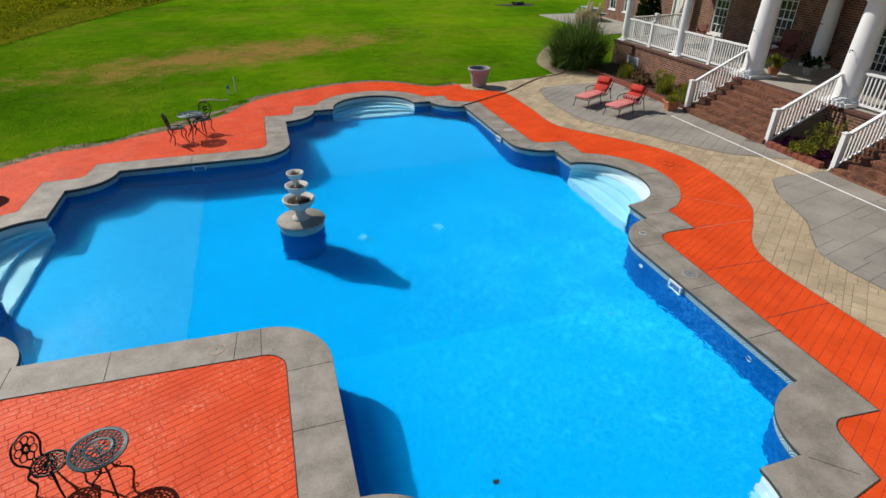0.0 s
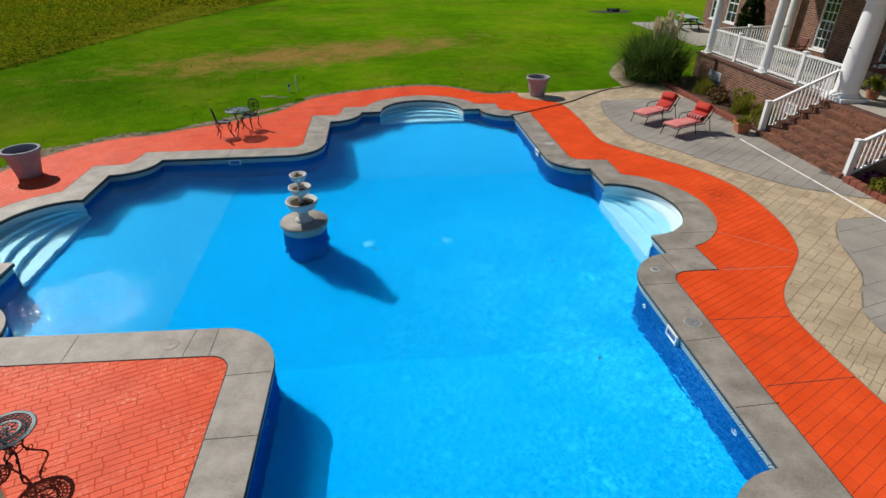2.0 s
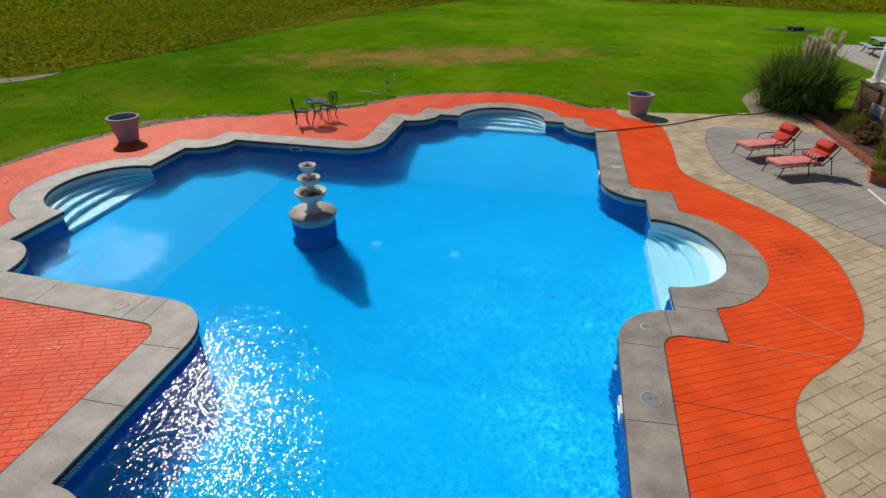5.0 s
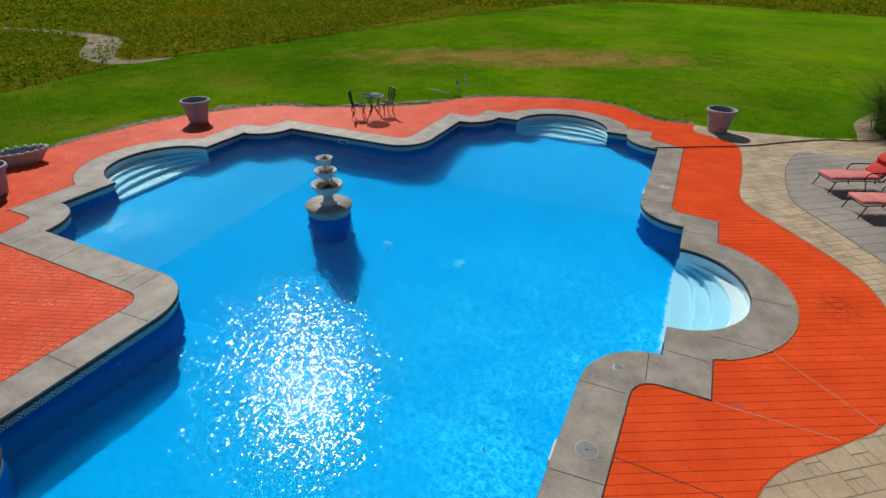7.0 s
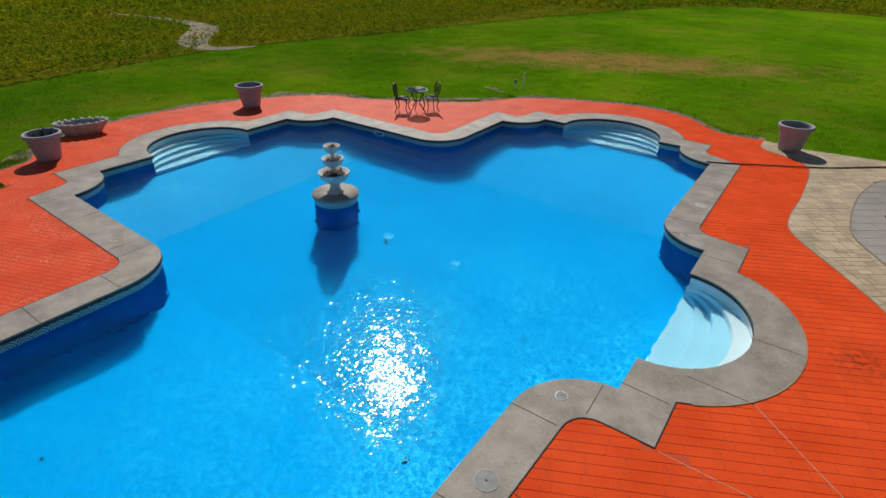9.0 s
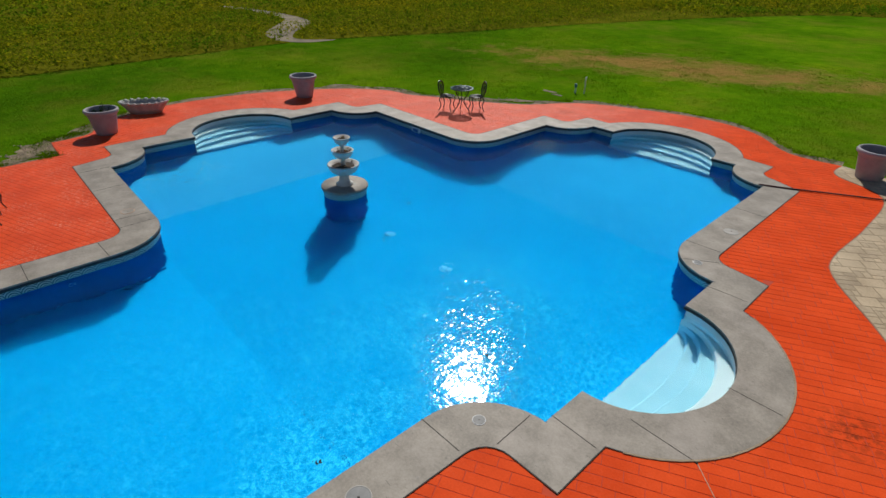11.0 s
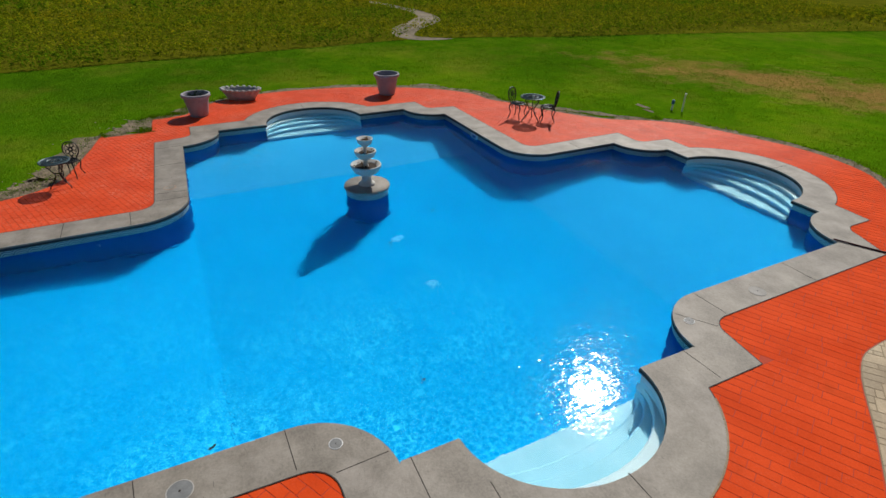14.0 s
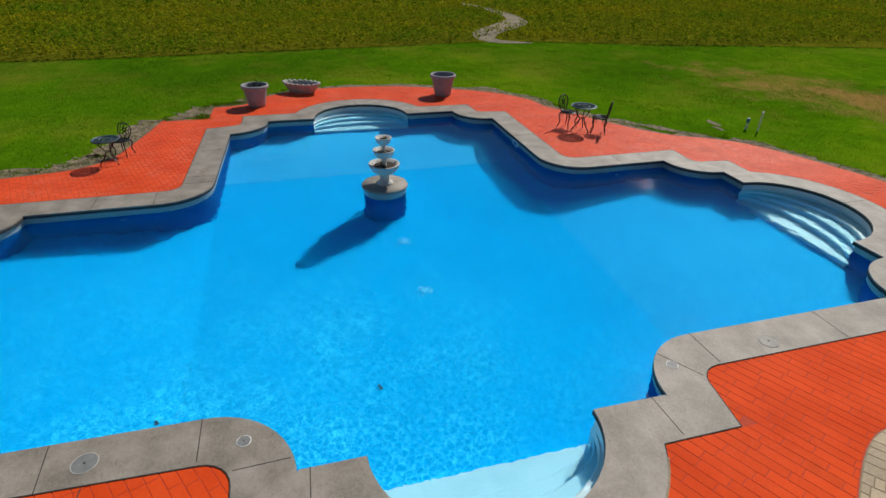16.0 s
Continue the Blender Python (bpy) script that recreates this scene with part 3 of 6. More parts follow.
def paving(box4, angle, row, lengths, rules, z, rise, seed, joint=0.012, head=0.010):
    """Stamped pieces laid in rows at an angle over a box, cut to outlines. rules: (outline, keep inside?)."""
    rng = random.Random(seed)
    x0, x1, y0, y1 = box4
    cx, cy, r = (x0 + x1) / 2, (y0 + y1) / 2, math.hypot(x1 - x0, y1 - y0) / 2
    ca, sa = math.cos(radians(angle)), math.sin(radians(angle))
    pieces, v = [], -r
    while v < r:
        hgt = row * rng.uniform(0.93, 1.07)
        u = -r + rng.uniform(-0.5, 0)
        while u < r:
            w = rng.uniform(*lengths)
            if abs(v) < r:
                q = [(cx + a * ca - b * sa, cy + a * sa + b * ca) for a, b in ((u + head / 2, v + joint / 2), (u + w - head / 2, v + joint / 2), (u + w - head / 2, v + hgt - joint / 2), (u + head / 2, v + hgt - joint / 2))]
                mx, my = sum(p[0] for p in q) / 4, sum(p[1] for p in q) / 4
                if x0 < mx < x1 and y0 < my < y1:
                    for poly, keep in rules:
                        q = trim(q, poly, keep)
                        if not q:
                            break
                    if q:
                        pieces.append((q, z + rise * rng.uniform(0.75, 1.1)))
            u += w
        v += hgt
    return pieces


def pieces_mesh(name, pieces, base, material):
    verts, faces = [], []
    for q, top in pieces:
        k, n = len(verts), len(q)
        mx, my = sum(p[0] for p in q) / n, sum(p[1] for p in q) / n
        verts += [(p[0], p[1], base) for p in q]
        for p in q:
            l = math.hypot(mx - p[0], my - p[1]) or 1
            f = min(0.006 / l, 0.4)
            verts.append((p[0] + (mx - p[0]) * f, p[1] + (my - p[1]) * f, top))
        faces.append([k + n + i for i in range(n)])
        faces += [[k + i, k + (i + 1) % n, k + n + (i + 1) % n, k + n + i] for i in range(n)]
    return mesh_of(name, verts, faces, material)


def blades(spots, height, width, lean, per, seed, segs=2, spread=0.1, arch=0.0):
    """Tufts of thin curved blades at the spots (x, y, z, scale)."""
    rng = random.Random(seed)
    verts, faces = [], []
    for x, y, z, s in spots:
        for _ in range(per):
            a, h = rng.uniform(0, 6.283), height * s * rng.uniform(0.55, 1.1)
            w, l = width * s * rng.uniform(0.6, 1.2), lean * s * rng.uniform(0.3, 1.0)
            bx, by = x + rng.gauss(0, spread * s), y + rng.gauss(0, spread * s)
            ca, sa = math.cos(a), math.sin(a)
            k = len(verts)
            for i in range(segs + 1):
                u = i / segs
                ww = w * (1 - 0.92 * u ** 1.5) / 2
                out = l * (arch * u + (1 - arch) * u * u)
                px, py, pz = bx + ca * out, by + sa * out, z + h * (u - (0.28 + 0.62 * arch) * (l / max(h, 1e-3)) * u * u)
                verts += [(px - sa * ww, py + ca * ww, pz), (px + sa * ww, py - ca * ww, pz)]
            faces += [[k + 2 * i, k + 2 * i + 1, k + 2 * i + 3, k + 2 * i + 2] for i in range(segs)]
    return verts, faces


def leaf_cloud(spots, size, per, seed, flat=0.5):
    """Small folded leaves round the spots (x, y, z, rx, ry, rz)."""
    rng = random.Random(seed)
    verts, faces = [], []
    for x, y, z, rx, ry, rz in spots:
        for _ in range(per):
            d = Vector((rng.gauss(0, 1), rng.gauss(0, 1), rng.gauss(0, 1))).normalized() * rng.uniform(0.45, 1.0)
            p = Vector((x + d.x * rx, y + d.y * ry, z + d.z * rz))
            n = Vector((d.x, d.y, d.z + flat)) + Vector((rng.gauss(0, 0.5), rng.gauss(0, 0.5), rng.gauss(0, 0.5)))
            n.normalize()
            a = n.orthogonal().normalized()
            a.rotate(Matrix.Rotation(rng.uniform(0, 6.283), 3, n))
            b = n.cross(a)
            s = size * rng.uniform(0.6, 1.25)
            k = len(verts)
            verts += [p - a * s, p + b * s * 0.42 - n * s * 0.12, p + a * s, p - b * s * 0.42 - n * s * 0.12]
            faces += [[k, k + 1, k + 2], [k, k + 2, k + 3]]
    return verts, faces

# ---- the pool's plan ----
XR, XL, YE, XA = 5.82, -0.08, 7.75, -5.2       # side walls, both ends, end of the arm
YA0, YA1, SAG = -3.44, 3.87, 0.12              # walls of the arm; the near one runs slightly askew
Q, RIM, WATER_Z = 0.95, 0.62, -0.17             # corner radius, coping width, water level
EAST = (6.77, -0.155, 1.295, 1.15)              # steps: chord's x and middle, half width, depth
NORTH = (2.90, 7.75, 1.38, 1.30)
SOUTH = (2.90, -7.75, 1.38, 1.30)
WEST = (-5.2, 0.145, 1.355, 1.25)


def pool_outline():
    """Runs of the water's edge, counter-clockwise: ('wall' or 'step', points)."""
    ex, ey, er, ed = EAST
    nx, ny, nr, nd_ = NORTH
    wx, wy, wr, wd = WEST
    w1 = [(XR, -YE + Q)] + arc(ex + 0.03, -3.10, Q, 180, 90) + [(ex, -2.13), (ex, ey - er)]
    s1 = arc(ex, ey, ed, -90, 90, 28, er)
    w2 = [(ex, ey + er), (ex, 2.08)] + arc(ex + 0.03, 3.05, Q, 270, 180) + arc(XR, YE, Q, 270, 180) + [(nx + nr, ny)]
    s2 = arc(nx, ny, nr, 0, 180, 28, nd_)
    w3 = [(nx - nr, ny)] + arc(XL, YE, Q, 0, -90) + arc(XL - Q, YA1 + Q, Q, 0, -90) + arc(XA, YA1, Q, 0, -90) + [(wx, wy + wr)]
    s3 = arc(wx, wy, wd, 90, 270, 28, wr)
    w4 = [(wx, wy - wr)] + arc(XA, YA0, Q, 90, 0) + arc(XL - Q, YA0 - SAG - Q, Q, 90, 0) + arc(XL, -YE, Q, 90, 0) + [(nx - nr, -ny)]
    s4 = arc(nx, -ny, nr, 180, 360, 28, nd_)
    w5 = [(nx + nr, -ny)] + arc(XR, -YE, Q, 180, 90)
    return [("wall", w1), ("step", s1), ("wall", w2), ("step", s2), ("wall", w3), ("step", s3), ("wall", w4), ("step", s4), ("wall", w5)]


def joined(runs):
    out = []
    for p in (p for _, r in runs for p in r):
        if not out or math.hypot(p[0] - out[-1][0], p[1] - out[-1][1]) > 1e-4:
            out.append(p)
    if math.hypot(out[0][0] - out[-1][0], out[0][1] - out[-1][1]) < 1e-4:
        out.pop()
    return out


def nudged(loop, d):
    """A closed counter-clockwise outline moved outwards by a small distance."""
    out, k = [], len(loop)
    for i in range(k):
        a, p, b = Vector(loop[i - 1]), Vector(loop[i]), Vector(loop[(i + 1) % k])
        e, f = (p - a).normalized(), (b - p).normalized()
        n1, n2 = Vector((e.y, -e.x)), Vector((f.y, -f.x))
        n = n1 + n2
        n = n / max(n.dot(n1), 0.5)
        out.append((p.x + n.x * d, p.y + n.y * d))
    return out


def coping_outline():
    """The coping's outer edge, with its square lugs beside every flight of steps."""
    ex, ey, er, ed = EAST
    nx, ny, nr, nd_ = NORTH
    wx, wy, wr, wd = WEST
    r = Q - RIM
    k = math.degrees(math.asin(RIM / (ed + RIM)))
    kn = math.degrees(math.asin(RIM / (nd_ + RIM)))
    o = arc(ex + 0.03, -3.10, r, 180, 90, 6) + [(ex + RIM, -2.77)] + arc(ex, ey, ed + RIM, -90 + k, 90 - k, 24, er + RIM) + [(ex + RIM, 2.62)]
    o += arc(ex + 0.03, 3.05, r, 270, 180, 6)
    o += [(XR + RIM, 7.15)] + arc(XR + 0.02, YE + 0.02, 0.33, 262, 188, 6) + [(XR - 0.30, YE + 0.55)]
    o += arc(nx, ny, nr + RIM, kn, 180 - kn, 24, nd_ + RIM)
    o += [(XL + 0.35, YE + RIM)] + arc(XL, YE, 0.28, 10, -85, 6) + [(XL - RIM, YE - 0.25)]
    o += arc(XL - Q, YA1 + Q, r, 0, -90, 6) + [(XA + 0.35, YA1 + RIM)] + arc(XA, YA1, 0.26, 0, -90, 6) + [(XA - RIM, YA1 - 0.3)]
    o += arc(wx, wy, wd + RIM, 90 + k, 270 - k, 24, wr + RIM)
    o += [(XA - RIM, YA0 + 0.28)] + arc(XA, YA0, 0.26, 90, 0, 6) + [(XA + 0.40, YA0 - RIM)]
    o += arc(XL - Q, YA0 - SAG - Q, r, 90, 0, 6) + [(XL - RIM, -YE + 0.3)] + arc(XL, -YE, 0.28, 85, -5, 6) + [(XL + 0.35, -YE - RIM)]
    o += arc(nx, -ny, nr + RIM, 180 + kn, 360 - kn, 24, nd_ + RIM)
    o += [(XR - 0.42, -YE - 0.5)] + arc(XR, -YE, 0.30, 172, 100, 6) + [(XR + 0.52, -YE + 0.25)]
    return o


RUNS = pool_outline()
INNER = joined(RUNS)
OUTER = coping_outline()

# ---- the grounds' plan ----
RED_TAN = [tuple(p) for p in spline([(6.6, 9.72), (6.68, 8.9), (7.75, 8.15), (7.88, 6.2), (7.80, 4.5), (8.0, 3.7), (8.85, 2.55), (9.55, 1.45), (9.82, 0.3), (9.68, -1.2), (9.3, -2.25), (8.75, -2.9), (8.2, -3.45), (7.88, -4.0), (7.78, -4.7), (7.78, -6.5), (7.8, -9.0), (7.9, -12.5)], 6)]
LAWN_EDGE = [tuple(p) for p in spline([(-2.1, -8.2), (-2.28, -7.0), (-2.48, -6.42), (-2.95, -5.95), (-3.8, -5.72), (-4.9, -5.48), (-5.66, -5.34), (-5.73, -5.26), (-5.77, -4.75), (-5.80, -4.16), (-5.86, -4.10), (-6.4, -4.08), (-6.88, -4.05), (-6.95, -3.98), (-7.02, -3.5), (-7.15, -3.15), (-7.6, -2.85), (-8.15, -2.3), (-8.72, -0.75), (-8.55, 1.9), (-7.42, 4.5), (-6.2, 5.72), (-5.2, 5.98), (-4.45, 6.45), (-3.3, 7.05), (-1.95, 8.05), (-1.25, 9.2), (-0.5, 9.95), (0.9, 10.6), (2.6, 11.1), (4.15, 10.82), (5.4, 9.72), (6.6, 9.72)], 5)]
RED_LOOP = RED_TAN + [(6.0, -12.5), (2.9, -11.6), (0.6, -11.2), (-1.2, -9.9)] + LAWN_EDGE[:-1]
TAN_LOOP = RED_TAN[::-1] + [tuple(p) for p in spline([(7.6, 9.55), (9.0, 9.75), (10.2, 9.95), (10.75, 10.2), (11.5, 9.95), (12.3, 10.3)], 4)] + [(12.75, 10.3), (12.75, 4.5), (14.6, 4.5), (14.6, -12.5)]
GREY_A = [tuple(p) for p in spline([(12.30, 8.35), (11.2, 8.42), (10.2, 8.38), (9.40, 8.22), (9.06, 7.5), (8.86, 6.5), (8.80, 5.2), (8.90, 4.3), (9.40, 3.4), (10.0, 2.3), (10.55, 1.3), (11.1, 0.5), (11.7, 0.1), (12.3, -0.30)], 5)] + [(12.66, -0.4), (12.66, 8.35)]
GREY_B = [tuple(p) for p in spline([(12.3, -1.22), (11.7, -1.2), (11.1, -1.22), (10.72, -1.45), (10.3, -2.05), (10.02, -2.75), (9.75, -3.3), (9.25, -3.9), (8.93, -4.45), (8.97, -5.5), (9.2, -7.0), (9.55, -9.5), (9.7, -12.0)], 5)] + [(12.66, -12.0), (12.66, -1.25)]
FIELD_EDGE = [tuple(p) for p in spline([(-14.4, -60), (-15.2, -12.6), (-15.8, -4.0), (-16.4, 3.0), (-16.9, 8.0), (-16.4, 11.5), (-15.0, 16.0), (-13.7, 22.0), (-12.0, 29.0), (-8.4, 40.5), (-3.4, 50.0), (5.0, 52.0), (19.0, 48.8), (30.0, 45.5), (60.0, 40.0), (140.0, 30.0)], 6)]
P_OUTER, P_RED, P_TAN, P_GA, P_GB = (np.array([tuple(p) for p in l]) for l in (OUTER, RED_LOOP, TAN_LOOP, GREY_A, GREY_B))
DIRT_PATH = [tuple(p) for p in spline([(-16.3, 10.4), (-17.6, 8.9), (-19.6, 9.9), (-22.2, 12.4), (-24.6, 13.4), (-29.0, 13.5), (-33.6, 12.6), (-33.8, 11.9), (-29.3, 12.6), (-25.4, 12.4), (-23.3, 11.0), (-20.4, 8.6), (-18.0, 7.9), (-16.5, 8.6)], 5, True)]
P_DIRT = np.array(DIRT_PATH)

# ---- ground ----
ground = part("ground", sheet([[(-900, -900), (900, -900), (900, 900), (-900, 900)], OUTER], -0.02), LAWN)
tagged(ground, "short mown green lawn with a scorched brown strip", "lawn", kind="structure")
field = part("field", sheet([FIELD_EDGE + [(400, 300), (-400, 400), (-400, -200)]], -0.012), CROPDIRT)
tagged(field, "level field of yellowing bean plants past the lawn", "field", kind="structure")
dirt = part("dirt_washout", sheet([DIRT_PATH], -0.004), DIRT)
tagged(dirt, "bare pale sandy washout winding into the bean field", "bare soil", kind="structure")

coping = part("coping", sheet([OUTER, INNER], 0.010, 0.07), COPING)
tagged(coping, "broad weathered grey concrete coping round the pool", "coping", kind="structure")
red_deck = part("red_deck", sheet([RED_LOOP, OUTER], -0.0005, 0.05), REDJ)
tagged(red_deck, "bright red stamped concrete deck in a plank pattern", "deck", kind="structure")
tan_deck = part("tan_deck", sheet([TAN_LOOP], 0.0045, 0.06), TANJ)
tagged(tan_deck, "tan stamped concrete walk between red deck and house", "walkway", kind="structure")
grey_a = part("grey_patio", sheet([GREY_A], 0.0105), GREYJ)
tagged(grey_a, "grey stamped concrete patio inset under the sun loungers", "patio", kind="structure")
grey_b = part("grey_patio", sheet([GREY_B], 0.0105), GREYJ)
tagged(grey_b, "grey stamped concrete inset before the second brick stair", "patio", kind="structure")

# ---- pool shell ----
pool = thing("pool_shell", (0, 0, 0), "blue vinyl-lined swimming pool with curved corners", "swimming pool", kind="structure")


def wall_strip(runs, tag, z0, z1, d):
    """Upright strip along the runs of one kind, with its length and height as texture coordinates."""
    bm = bmesh.new()
    uv = bm.loops.layers.uv.new("UVMap")
    big = nudged(INNER, d)
    where = {(round(p[0], 4), round(p[1], 4)): i for i, p in enumerate(INNER)}
    for kind, run in runs:
        if kind != tag:
            continue
        idx = []
        for p in run:
            i = where.get((round(p[0], 4), round(p[1], 4)))
            if i is not None and (not idx or idx[-1] != i):
                idx.append(i)
        s, prev = 0.0, None
        for i in idx:
            x, y = big[i]
            if prev:
                l = math.hypot(x - prev[0], y - prev[1])
                vs = [bm.verts.new(c) for c in ((*prev, z1), (x, y, z1), (x, y, z0), (*prev, z0))]
                f = bm.faces.new(vs)
                for lp, c in zip(f.loops, ((s, z1), (s + l, z1), (s + l, z0), (s, z0))):
                    lp[uv].uv = c
                s += l
            prev = (x, y)
    me = bpy.data.meshes.new("strip")
    bm.to_mesh(me)
    bm.free()
    return me


def strip_part(name, tag, z0, z1, d, material, label=""):
    me = wall_strip(RUNS, tag, z0, z1, d)
    me.materials.append(material)
    return part(name, me, material, pool, label)


# added dark strip in place of the shade below the coping's edge
for tag in ("wall", "step"):
    strip_part("lip_shade", tag, -0.062, -0.014, -0.005, JOINT, "dark strip standing in for shade under the coping's lip")
strip_part("waterline_border", "wall", -0.20, -0.05, 0.03, BAND, "dark teal border printed with pale waves")
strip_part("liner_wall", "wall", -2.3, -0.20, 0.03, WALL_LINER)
strip_part("step_surround", "step", -1.6, -0.05, 0.03, FIBRE, "white fibreglass wall round the steps")


def floor_depth(x, y):
    """Deep in the middle; the floor climbs into the side arm and towards both ends."""
    rise = lambda d, run: 1 - (1 - min(max(d / run, 0.0), 1.0)) ** 2
    lift = max(rise(-2.35 - x, 2.6), rise(y - 3.55, 3.2), rise(-3.62 - y, 3.2))
    return -1.33 + 0.33 * lift


bm = bmesh.new()
GX = [-6.0 + 0.25 * i for i in range(53)] + [-2.35, -3.95]
GY = [-8.6 + 0.25 * j for j in range(70)] + [3.55, 5.25, -3.62, -5.32]
GX, GY = sorted(GX), sorted(GY)
NX, NY = len(GX), len(GY)
grid = [[bm.verts.new((x, y, floor_depth(x, y))) for y in GY] for x in GX]
for i in range(NX - 1):
    for j in range(NY - 1):
        bm.faces.new((grid[i][j], grid[i + 1][j], grid[i + 1][j + 1], grid[i][j + 1]))
def zone(f):
    c = f.calc_center_median()
    return 1 if c.x < -2.35 else 2 if c.y > 3.55 else 0


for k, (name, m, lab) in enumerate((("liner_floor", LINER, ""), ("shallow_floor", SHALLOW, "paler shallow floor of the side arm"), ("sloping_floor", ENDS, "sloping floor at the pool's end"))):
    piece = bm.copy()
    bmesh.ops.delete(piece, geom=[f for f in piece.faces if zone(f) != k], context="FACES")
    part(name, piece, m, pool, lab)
bm.free()
bm = bmesh.new()
for pts in (((5.78, -3.66), (3.7, -3.64)), ):
    (ax, ay), (bx, by) = pts
    box(bm, bx, ax, ay - 0.007, ay + 0.007, -1.45, -1.322)
part("liner_seam", bm, WALL_LINER, pool, "dark seam line across the liner floor")
for x, y in ((2.85, 0.1), (1.15, 0.1)):
    b = lathe(bmesh.new(), [(0.0, 0.02), (0.09, 0.02), (0.11, 0.0), (0.11, -0.03)], 16, pose(x, y, floor_depth(x, y)))
    part("main_drain", b, PALEBLUE, pool, "pale blue round drain cover")

water = part("water", sheet([nudged(INNER, 0.022)], WATER_Z), WATER)
water.visible_shadow = False
tagged(water, "clear rippled blue pool water glittering in the sun", "water", kind="structure")


def fallen_leaf(x, y, size, turn, seed):
    """A curled brown leaf lying on the pool's floor."""
    rg = random.Random(seed)
    bm = bmesh.new()
    rows = []
    for i in range(6):
        u = i / 5
        w = 0.45 * math.sin(math.pi * min(u * 0.9 + 0.08, 1.0)) * rg.uniform(0.8, 1.1)
        lift = 0.18 * (u - 0.5) ** 2
        rows.append([bm.verts.new((size * (u - 0.5), size * w * k, size * (lift + 0.16 * abs(k) + 0.02))) for k in (-1, 0, 1)])
    for p, q in zip(rows, rows[1:]):
        for k in range(2):
            bm.faces.new((p[k], q[k], q[k + 1], p[k + 1]))
    bmesh.ops.solidify(bm, geom=bm.faces[:], thickness=0.002)
    o = part("fallen_leaf", bm, MULCH)
    o.matrix_world = pose(x, y, floor_depth(x, y) + 0.004, 0, 0, turn)
    tagged(o, "dark brown dead leaf sunk on the pool floor", "leaf", "sunken leaves")


for i, (x, y, z, a) in enumerate(((4.95, -1.04, 0.065, 20), (0.34, 1.28, 0.08, 70), (1.28, -0.12, 0.065, 140), (1.20, -0.02, 0.05, 10), (1.60, -6.56, 0.07, 200), (4.90, -3.92, 0.07, 45))):
    fallen_leaf(x, y, z, a, 70 + i)


def pool_steps(name, spec, ax):
    """A fan of curved white treads in a round recess; ax: the way outwards."""
    x, y, half, deep = spec
    unit = thing(name, (0, 0, 0), "white fibreglass pool steps with curved treads, lower ones coloured as through water", "pool steps", "flights of pool steps")
    fr, zs, n = (1.06, 0.80, 0.57, 0.34, 0.0), (-0.31, -0.48, -0.65, -0.83), 26
    side = (-ax[1], ax[0])

    def at(q, p, z):
        return (x + side[0] * q + ax[0] * p, y + side[1] * q + ax[1] * p, z)
    for k in range(4):
        bm = bmesh.new()
        last = None
        for i in range(n + 1):
            q = half * math.sin(-math.pi / 2 + math.pi * i / n)
            s = math.sqrt(max(0.0, 1 - (q / half) ** 2)) * deep
            p1 = fr[k + 1] * s if k < 3 else -0.02
            col = [bm.verts.new(c) for c in (at(q * 1.02, fr[k] * s + 0.02, zs[k]), at(q * 1.02, p1 + 0.02, zs[k]), at(q * 1.02, p1, zs[k] - 0.02), at(q * 1.02, p1, zs[k] - (0.23 if k < 3 else 1.4)))]
            if last:
                for a in range(3):
                    bm.faces.new((last[a], col[a], col[a + 1], last[a + 1]))
            last = col
        part("tread", bm, FIBRE if k == 0 else AQUA, unit, "" if k else "white top tread")


pool_steps("pool_steps", EAST, (1, 0))
pool_steps("pool_steps", NORTH, (0, 1))
pool_steps("pool_steps", WEST, (-1, 0))
pool_steps("pool_steps", SOUTH, (0, -1))

# joints sawn across the coping
JOINTS = [((-1.36, -3.57), (-1.40, -4.15)), ((-3.06, -3.51), (-3.04, -4.10)), ((-1.03, -3.58), (-1.03, -4.19)), ((-0.1, -4.6), (-0.70, -4.62)), ((-0.08, -5.7), (-0.70, -5.7)), ((5.84, -3.12), (6.42, -3.12)), ((6.60, -2.20), (6.62, -2.77)), ((6.76, -2.02), (7.34, -2.04)), ((7.38, -1.42), (8.14, -1.44)), ((5.84, -4.6), (6.44, -4.56)), ((5.84, -5.9), (6.44, -5.88)), ((5.84, 3.1), (6.44, 3.12)), ((6.10, 2.42), (6.60, 2.75)), ((6.76, 1.9), (7.34, 1.92)), ((5.84, 5.2), (6.44, 5.2)), ((7.9, -0.1), (8.5, -0.1)), ((-0.1, 5.7), (-0.68, 5.7)), ((-2.6, 3.89), (-2.6, 4.47)), ((2.9, 9.07), (2.9, 9.66)), ((-6.45, 0.15), (-7.05, 0.15)), ((-4.3, -3.46), (-4.3, -4.05)), ((4.9, -7.8), (5.25, -8.15))]
for a, b in JOINTS:
    a, b = Vector((*a, 0.0)), Vector((*b, 0.0))
    d, n = (b - a), Vector((-(b - a).y, (b - a).x, 0)).normalized() * 0.005
    bm = bmesh.new()
    lo, hi = [bm.verts.new((p.x, p.y, 0.002)) for p in (a - n, b - n, b + n, a + n)], [bm.verts.new((p.x, p.y, 0.0112)) for p in (a - n, b - n, b + n, a + n)]
    bm.faces.new(hi)
    for i in range(4):
        bm.faces.new((lo[i], lo[(i + 1) % 4], hi[(i + 1) % 4], hi[i]))
    part("joint", bm, JOINT, coping)


